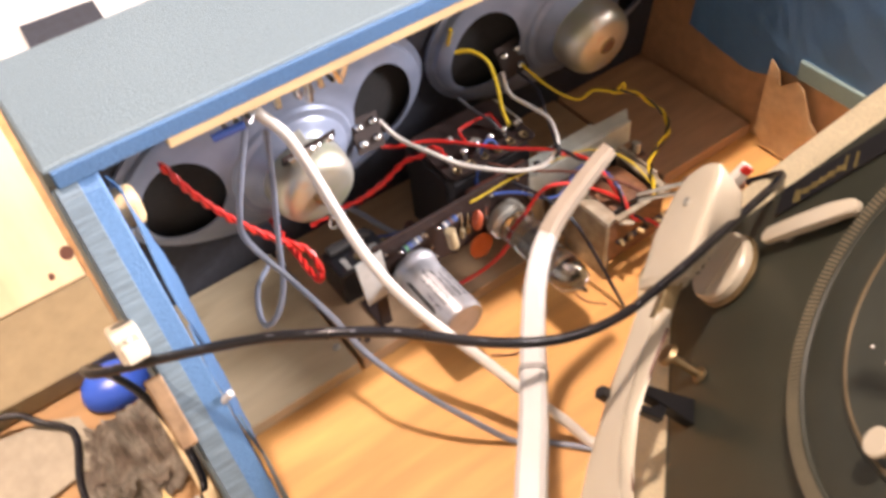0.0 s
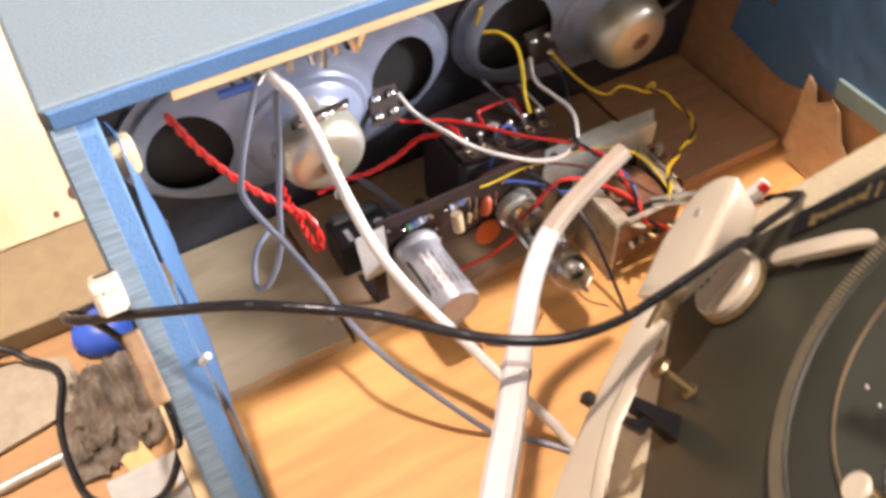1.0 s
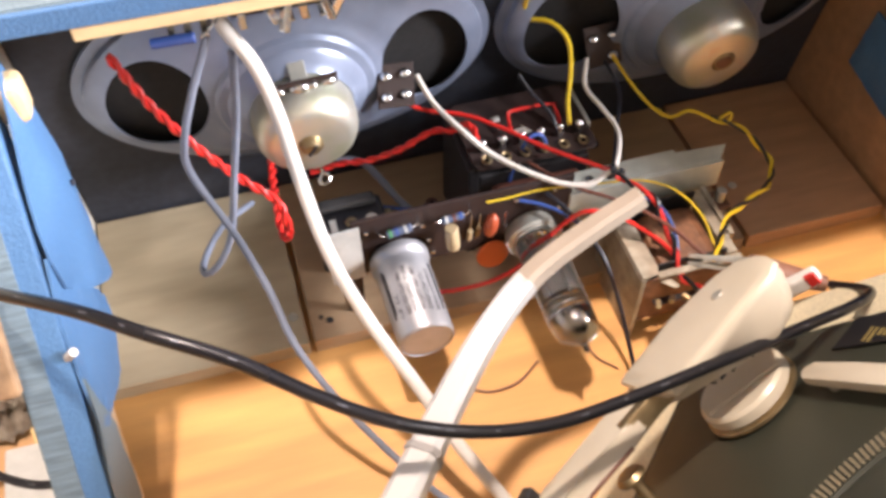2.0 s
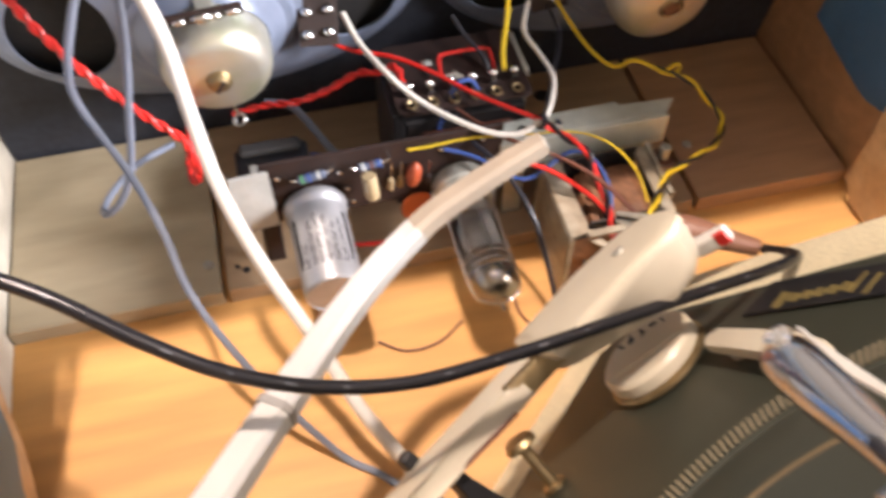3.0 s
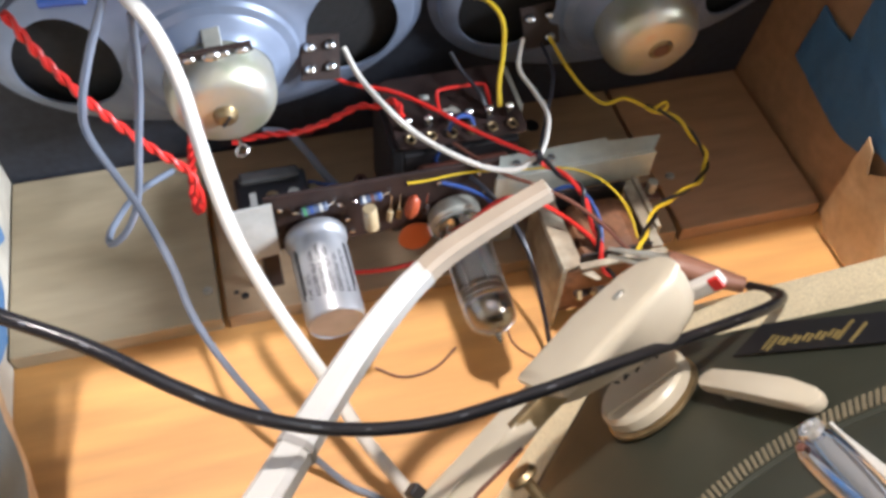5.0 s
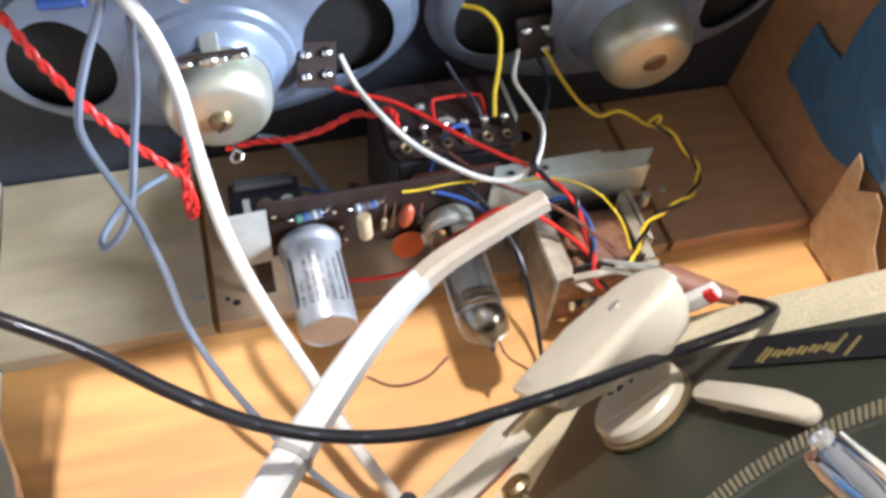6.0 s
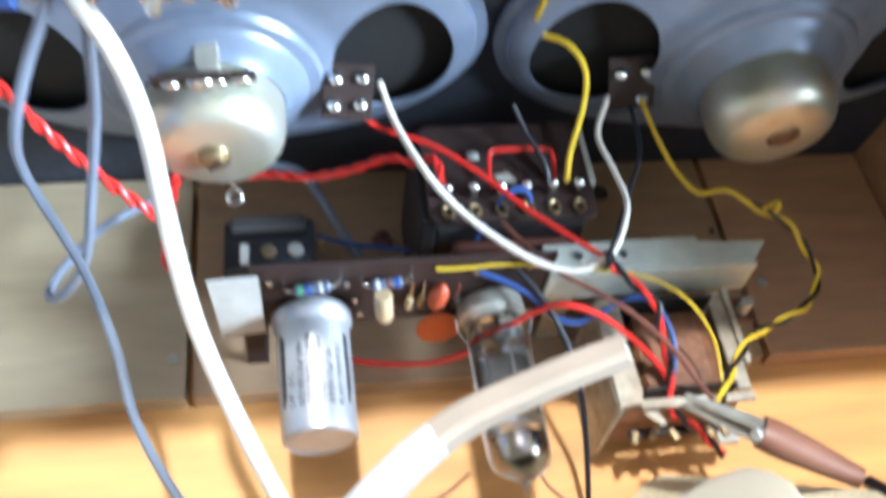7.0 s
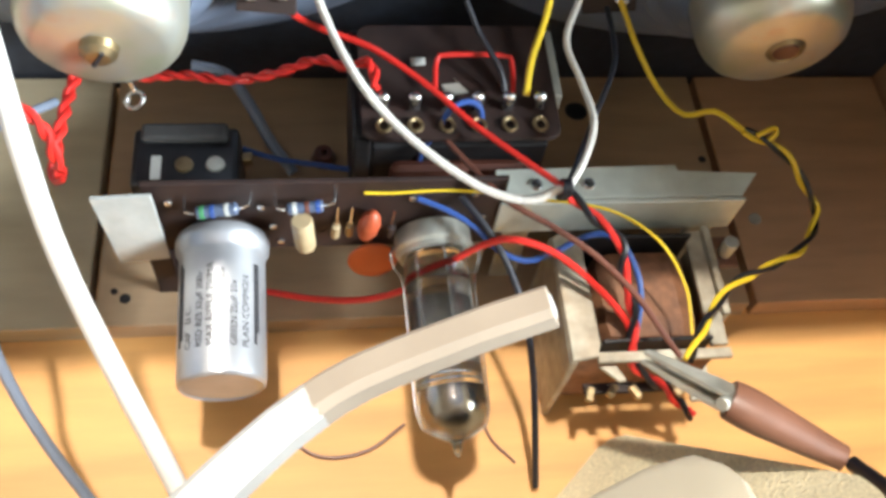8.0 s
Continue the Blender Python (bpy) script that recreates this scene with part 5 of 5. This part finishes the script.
wire("wire", [(0.0431, -0.0401, 0.0079), (0.0601, -0.0462, 0.0130), (0.0776, -0.0506, 0.0204), (0.0925, -0.0510, 0.0299), (0.1049, -0.0484, 0.0421), (0.1149, -0.0478, 0.0517), (0.1229, -0.0500, 0.0580), (0.1358, -0.0533, 0.0548), (0.1489, -0.0617, 0.0487), (0.1601, -0.0728, 0.0414), (0.1631, -0.0835, 0.0335)], 0.0012, RED, "red wire arching from the circuit board to the transformer")
wire("wire", [(0.0936, -0.0340, 0.0579), (0.1026, -0.0373, 0.0561), (0.1116, -0.0423, 0.0534), (0.1188, -0.0490, 0.0500), (0.1279, -0.0526, 0.0485), (0.1371, -0.0508, 0.0504), (0.1482, -0.0469, 0.0540), (0.1554, -0.0477, 0.0549), (0.1616, -0.0537, 0.0523), (0.1652, -0.0649, 0.0456), (0.1625, -0.0800, 0.0347)], 0.001, BLUE_WIRE, "blue wire looping to the transformer")
wire("wire", [(0.0960, -0.0141, 0.0449), (0.0967, -0.0119, 0.0517), (0.1008, -0.0104, 0.0607), (0.1053, -0.0089, 0.0721), (0.1111, -0.0063, 0.0723), (0.1150, -0.0074, 0.0701), (0.1158, -0.0100, 0.0660)], 0.001, BLUE_WIRE, "blue wire looped on the tag board")
wire("wire", [(0.1003, -0.0112, 0.0649), (0.1102, -0.0254, 0.0641), (0.1211, -0.0402, 0.0649), (0.1351, -0.0480, 0.0618), (0.1489, -0.0578, 0.0585), (0.1606, -0.0701, 0.0543), (0.1678, -0.0812, 0.0504), (0.1725, -0.0881, 0.0483)], 0.001, BROWN, "brown wire from tag board to transformer")
wire("wire", [(0.1070, -0.0347, 0.0602), (0.1150, -0.0433, 0.0548), (0.1221, -0.0544, 0.0482), (0.1272, -0.0688, 0.0401), (0.1315, -0.0848, 0.0207), (0.1336, -0.1115, -0.0070)], 0.0012, NAVY_WIRE, "black wire hanging down to the cabinet bottom")
wire("wire", [(0.1114, 0.0233, 0.0870), (0.1160, 0.0149, 0.0803), (0.1225, 0.0057, 0.0742), (0.1240, -0.0002, 0.0698)], 0.001, NAVY_WIRE, "dark wire dropping to the tag board")
wire("cable", [(0.0160, 0.0437, 0.0321), (0.0284, 0.0410, 0.0305), (0.0364, 0.0319, 0.0248), (0.0444, 0.0188, 0.0174), (0.0526, 0.0081, 0.0121)], 0.0022, GREY_WIRE, "dark grey sheathed cable behind the amplifier")
wire("wire", [(0.0342, 0.0140, 0.0200), (0.0466, 0.0103, 0.0183), (0.0613, 0.0076, 0.0180), (0.0738, 0.0051, 0.0183), (0.0885, 0.0031, 0.0201)], 0.0011, BLUE_WIRE, "blue wire lying behind the circuit board")
pair("twisted_pair", [(0.1376, -0.0411, 0.0722), (0.1489, -0.0484, 0.0652), (0.1564, -0.0541, 0.0605), (0.1581, -0.0620, 0.0524), (0.1619, -0.0720, 0.0437), (0.1623, -0.0833, 0.0333), (0.1763, -0.0894, 0.0217), (0.1872, -0.0956, 0.0122)], 0.0011, 0.022, (RED, BLACK_WIRE), "red and black twisted pair down to the transformer")
pair("twisted_pair", [(0.2046, -0.0148, 0.0667), (0.2210, -0.0206, 0.0601), (0.2308, -0.0285, 0.0506), (0.2363, -0.0347, 0.0428), (0.2273, -0.0475, 0.0425), (0.2106, -0.0558, 0.0432), (0.1974, -0.0619, 0.0445), (0.1860, -0.0739, 0.0458), (0.1744, -0.0894, 0.0487)], 0.00095, 0.026, (YELLOW, BLACK_WIRE), "yellow and black twisted pair looping to the transformer")
pair("twisted_pair", [(-0.0748, 0.0076, 0.1537), (-0.0657, 0.0039, 0.1301), (-0.0518, -0.0015, 0.1058), (-0.0356, -0.0072, 0.0852), (-0.0216, -0.0121, 0.0707), (-0.0188, -0.0168, 0.0600), (-0.0188, -0.0185, 0.0530), (-0.0208, -0.0180, 0.0492), (-0.0222, -0.0120, 0.0500), (-0.0215, 0.0060, 0.0500), (-0.0205, 0.0250, 0.0470), (-0.0180, 0.0480, 0.0450)], 0.0012, 0.016, (RED, RED), "thick red twisted pair hanging from the controls")
wire("cable", [(-0.0300, -0.0060, 0.1860), (-0.0346, -0.0137, 0.1700), (-0.0445, -0.0190, 0.1500), (-0.0527, -0.0218, 0.1286), (-0.0543, -0.0235, 0.1107), (-0.0423, -0.0400, 0.0840), (-0.0335, -0.0610, 0.0670), (-0.0280, -0.0820, 0.0530), (-0.0160, -0.1030, 0.0360), (0.0029, -0.1260, 0.0140), (0.0217, -0.1430, -0.0075), (0.0330, -0.1520, -0.0080), (0.0430, -0.1620, -0.0080), (0.0560, -0.1760, -0.0081), (0.0700, -0.1880, -0.0081)], 0.0017, GREY_WIRE, "grey cable hanging to the cabinet bottom")
wire("cable", [(-0.0259, -0.0154, 0.1636), (-0.0302, -0.0165, 0.1319), (-0.0370, -0.0207, 0.1021), (-0.0447, -0.0279, 0.0718), (-0.0540, -0.0318, 0.0569), (-0.0611, -0.0315, 0.0522), (-0.0602, -0.0189, 0.0487), (-0.0496, 0.0098, 0.0374), (-0.0339, 0.0336, 0.0237)], 0.0017, GREY_WIRE, "grey cable looping under the speaker")
wire("cable", [(-0.0300, -0.0040, 0.1880), (-0.0274, -0.0150, 0.1755), (-0.0193, -0.0225, 0.1615), (-0.0141, -0.0295, 0.1408), (-0.0107, -0.0460, 0.1160), (-0.0053, -0.0662, 0.0892), (0.0054, -0.0890, 0.0660), (0.0207, -0.1170, 0.0450), (0.0320, -0.1400, 0.0290), (0.0460, -0.1580, 0.0080), (0.0530, -0.1690, -0.0045), (0.0600, -0.1800, -0.0068), (0.0720, -0.1980, -0.0068)], 0.0030, WHITE_WIRE, "thick white mains cable hanging to the cabinet bottom", seg=12)
lead([(-0.1500, -0.0650, 0.1290), (-0.1454, -0.0764, 0.1357), (-0.1188, -0.1016, 0.1521), (-0.0889, -0.1299, 0.1690), (-0.0680, -0.1480, 0.1740), (-0.0450, -0.1610, 0.1690), (-0.0238, -0.1743, 0.1600), (-0.0036, -0.1843, 0.1518), (0.0203, -0.1880, 0.1400), (0.0469, -0.1890, 0.1335), (0.0774, -0.1848, 0.1290), (0.1080, -0.1796, 0.1258), (0.1426, -0.1724, 0.1200), (0.1715, -0.1655, 0.1130), (0.1865, -0.1600, 0.1065), (0.1985, -0.1520, 0.0960), (0.2050, -0.1420, 0.0830), (0.2045, -0.1300, 0.0700)], "black test lead draped across the cabinet")

wire("wire", [(0.2090, -0.0172, 0.0668), (0.2125, -0.0160, 0.0680), (0.2155, -0.0150, 0.0678), (0.2160, -0.0165, 0.0665), (0.2135, -0.0180, 0.0650)], 0.0009, YELLOW, "short yellow wire kink on the twisted pair")
tie = thing("wire_tie", "black thread tie binding the wires together", "tie", (0.136, -0.041, 0.072))
for k in range(3):
    c = Vector((0.1365 + 0.0009 * k, -0.0408, 0.0722))
    loop = [c + Vector((0.0006 * math.sin(a), 0.0026 * math.cos(a), 0.0034 * math.sin(a))) for a in [2 * math.pi * i / 14 for i in range(15)]]
    part("thread", sweep(loop, 0.0007, 6, ends=False), BLACK_WIRE, tie, smooth=True)

# crocodile clip on the test lead
clip = thing("crocodile_clip", "steel crocodile clip with a brown sleeve biting the wires", "crocodile clip", (0.172, -0.112, 0.078))
tip, mid, tail = Vector((0.1570, -0.0910, 0.0590)), Vector((0.1765, -0.1125, 0.0715)), Vector((0.2055, -0.1305, 0.0700))
jm = axes(tip, (mid - tip).normalized(), (mid - tip).normalized().cross(Vector((0.3, 0.4, 0.85))).normalized(), (mid - tip).normalized().cross(Vector((0.3, 0.4, 0.85))).normalized().cross((mid - tip).normalized()) * -1)
jaw = [(0, -0.0012), (0.010, -0.0024), (0.022, -0.0036), (0.0290, -0.0040), (0.0290, 0.0040), (0.022, 0.0036), (0.010, 0.0024), (0, 0.0012)]
part("upper_jaw", prism(jaw, 0.0014, 0.0004, jm @ Matrix.Translation((0, 0, 0.0016))), STEEL, clip)
part("lower_jaw", prism(jaw, 0.0014, 0.0004, jm @ pose(0, 0, -0.0016, 0, 3, 0)), STEEL, clip)
part("spring_pin", rod(jm @ Vector((0.0285, -0.0078, -0.0005)), jm @ Vector((0.0285, 0.0060, -0.0005)), 0.0020, seg=14), STEEL, clip, smooth=True)
line = [mid + (tail - mid) * (i / 12) - (mid - tip) * 0.12 for i in range(13)]
part("sleeve", sweep(line, 0.006, 20, flat=0.82, radii=[0.0062, 0.0066, 0.0067, 0.0066, 0.0064, 0.0061, 0.0058, 0.0055, 0.0052, 0.0049, 0.0046, 0.0043, 0.0041]), CLIP_BROWN, clip, "brown pvc sleeve", smooth=True)

# thick white plastic tube leaning into the cabinet
oct_ = [(1.0, 0.55), (0.62, 0.92), (-0.62, 0.92), (-1.0, 0.55), (-1.0, -0.55), (-0.62, -0.92), (0.62, -0.92), (1.0, -0.55)]

tube = thing("white_tube", "thick white plastic tube bent over the valve with a cut end", "tube", (-0.09, -0.30, 0.072))
tl = spline([(-0.0950, -0.3000, 0.0850), (-0.0620, -0.2620, 0.1080), (-0.0330, -0.2260, 0.1190), (-0.0120, -0.2020, 0.1210), (0.0049, -0.1810, 0.1190), (0.0220, -0.1600, 0.1170), (0.0370, -0.1430, 0.1155), (0.0500, -0.1305, 0.1150), (0.0580, -0.1245, 0.1160), (0.0700, -0.1190, 0.1210), (0.0920, -0.1145, 0.1310), (0.1090, -0.1122, 0.1388)], 0.004)
trad = [0.0068 - 0.0029 * (i / (len(tl) - 1)) ** 1.3 for i in range(len(tl))]
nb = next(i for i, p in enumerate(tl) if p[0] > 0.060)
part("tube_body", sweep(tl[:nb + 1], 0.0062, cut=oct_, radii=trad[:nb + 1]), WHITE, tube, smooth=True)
# same white tube; the shade past the bend is put in as beige
part("tube_end", sweep(tl[nb:], 0.0062, cut=oct_, radii=trad[nb:]), mat("shaded_white_tube", (0.42, 0.355, 0.29), 0.45, grain=60, vary=0.08, blotch=25, stain=0.2, bump=0.03), tube, "tube end beyond the bend, coloured beige for shade", smooth=True)
part("tube_bore", rod(tl[-1], Vector(tl[-1]) + (Vector(tl[-1]) - Vector(tl[-2])).normalized() * 0.0004, 0.0026, seg=16), WHITE_WIRE, tube, "white cut end")
part("dark_band", sweep([Vector((0.0042, -0.1819, 0.1191)), Vector((0.0058, -0.1799, 0.1189))], 0.0062, cut=oct_), mat("grey_band", (0.32, 0.31, 0.30), 0.5), tube)

# lead looping over the bench
lead([(-0.1490, -0.0610, 0.1235), (-0.1450, -0.0480, 0.1050), (-0.1360, -0.0340, 0.0620), (-0.1300, -0.0440, 0.0330), (-0.1300, -0.0690, 0.0155), (-0.1400, -0.0810, 0.0000), (-0.1530, -0.0830, -0.0125), (-0.1700, -0.0760, -0.0140), (-0.1850, -0.0620, -0.0160), (-0.1890, -0.0400, -0.0170), (-0.1880, -0.0100, -0.0150), (-0.1800, 0.0180, -0.0145), (-0.1810, 0.0310, -0.0140), (-0.1920, 0.0430, -0.0130), (-0.2080, 0.0560, -0.0060), (-0.2500, 0.0620, -0.0060)], "black test lead looping over the bench")

wire("wire", [(0.0480, -0.0880, -0.0090), (0.0600, -0.0960, -0.0092), (0.0760, -0.0950, -0.0092), (0.0900, -0.0860, -0.0090)], 0.0006, BROWN, "thin dark wire lying on the cabinet bottom")
wire("wire", [(0.1130, -0.0560, 0.0020), (0.1180, -0.0700, -0.0060), (0.1190, -0.0900, -0.0092), (0.1280, -0.1020, -0.0092)], 0.0005, BROWN, "thin dark wire lying on the cabinet bottom")
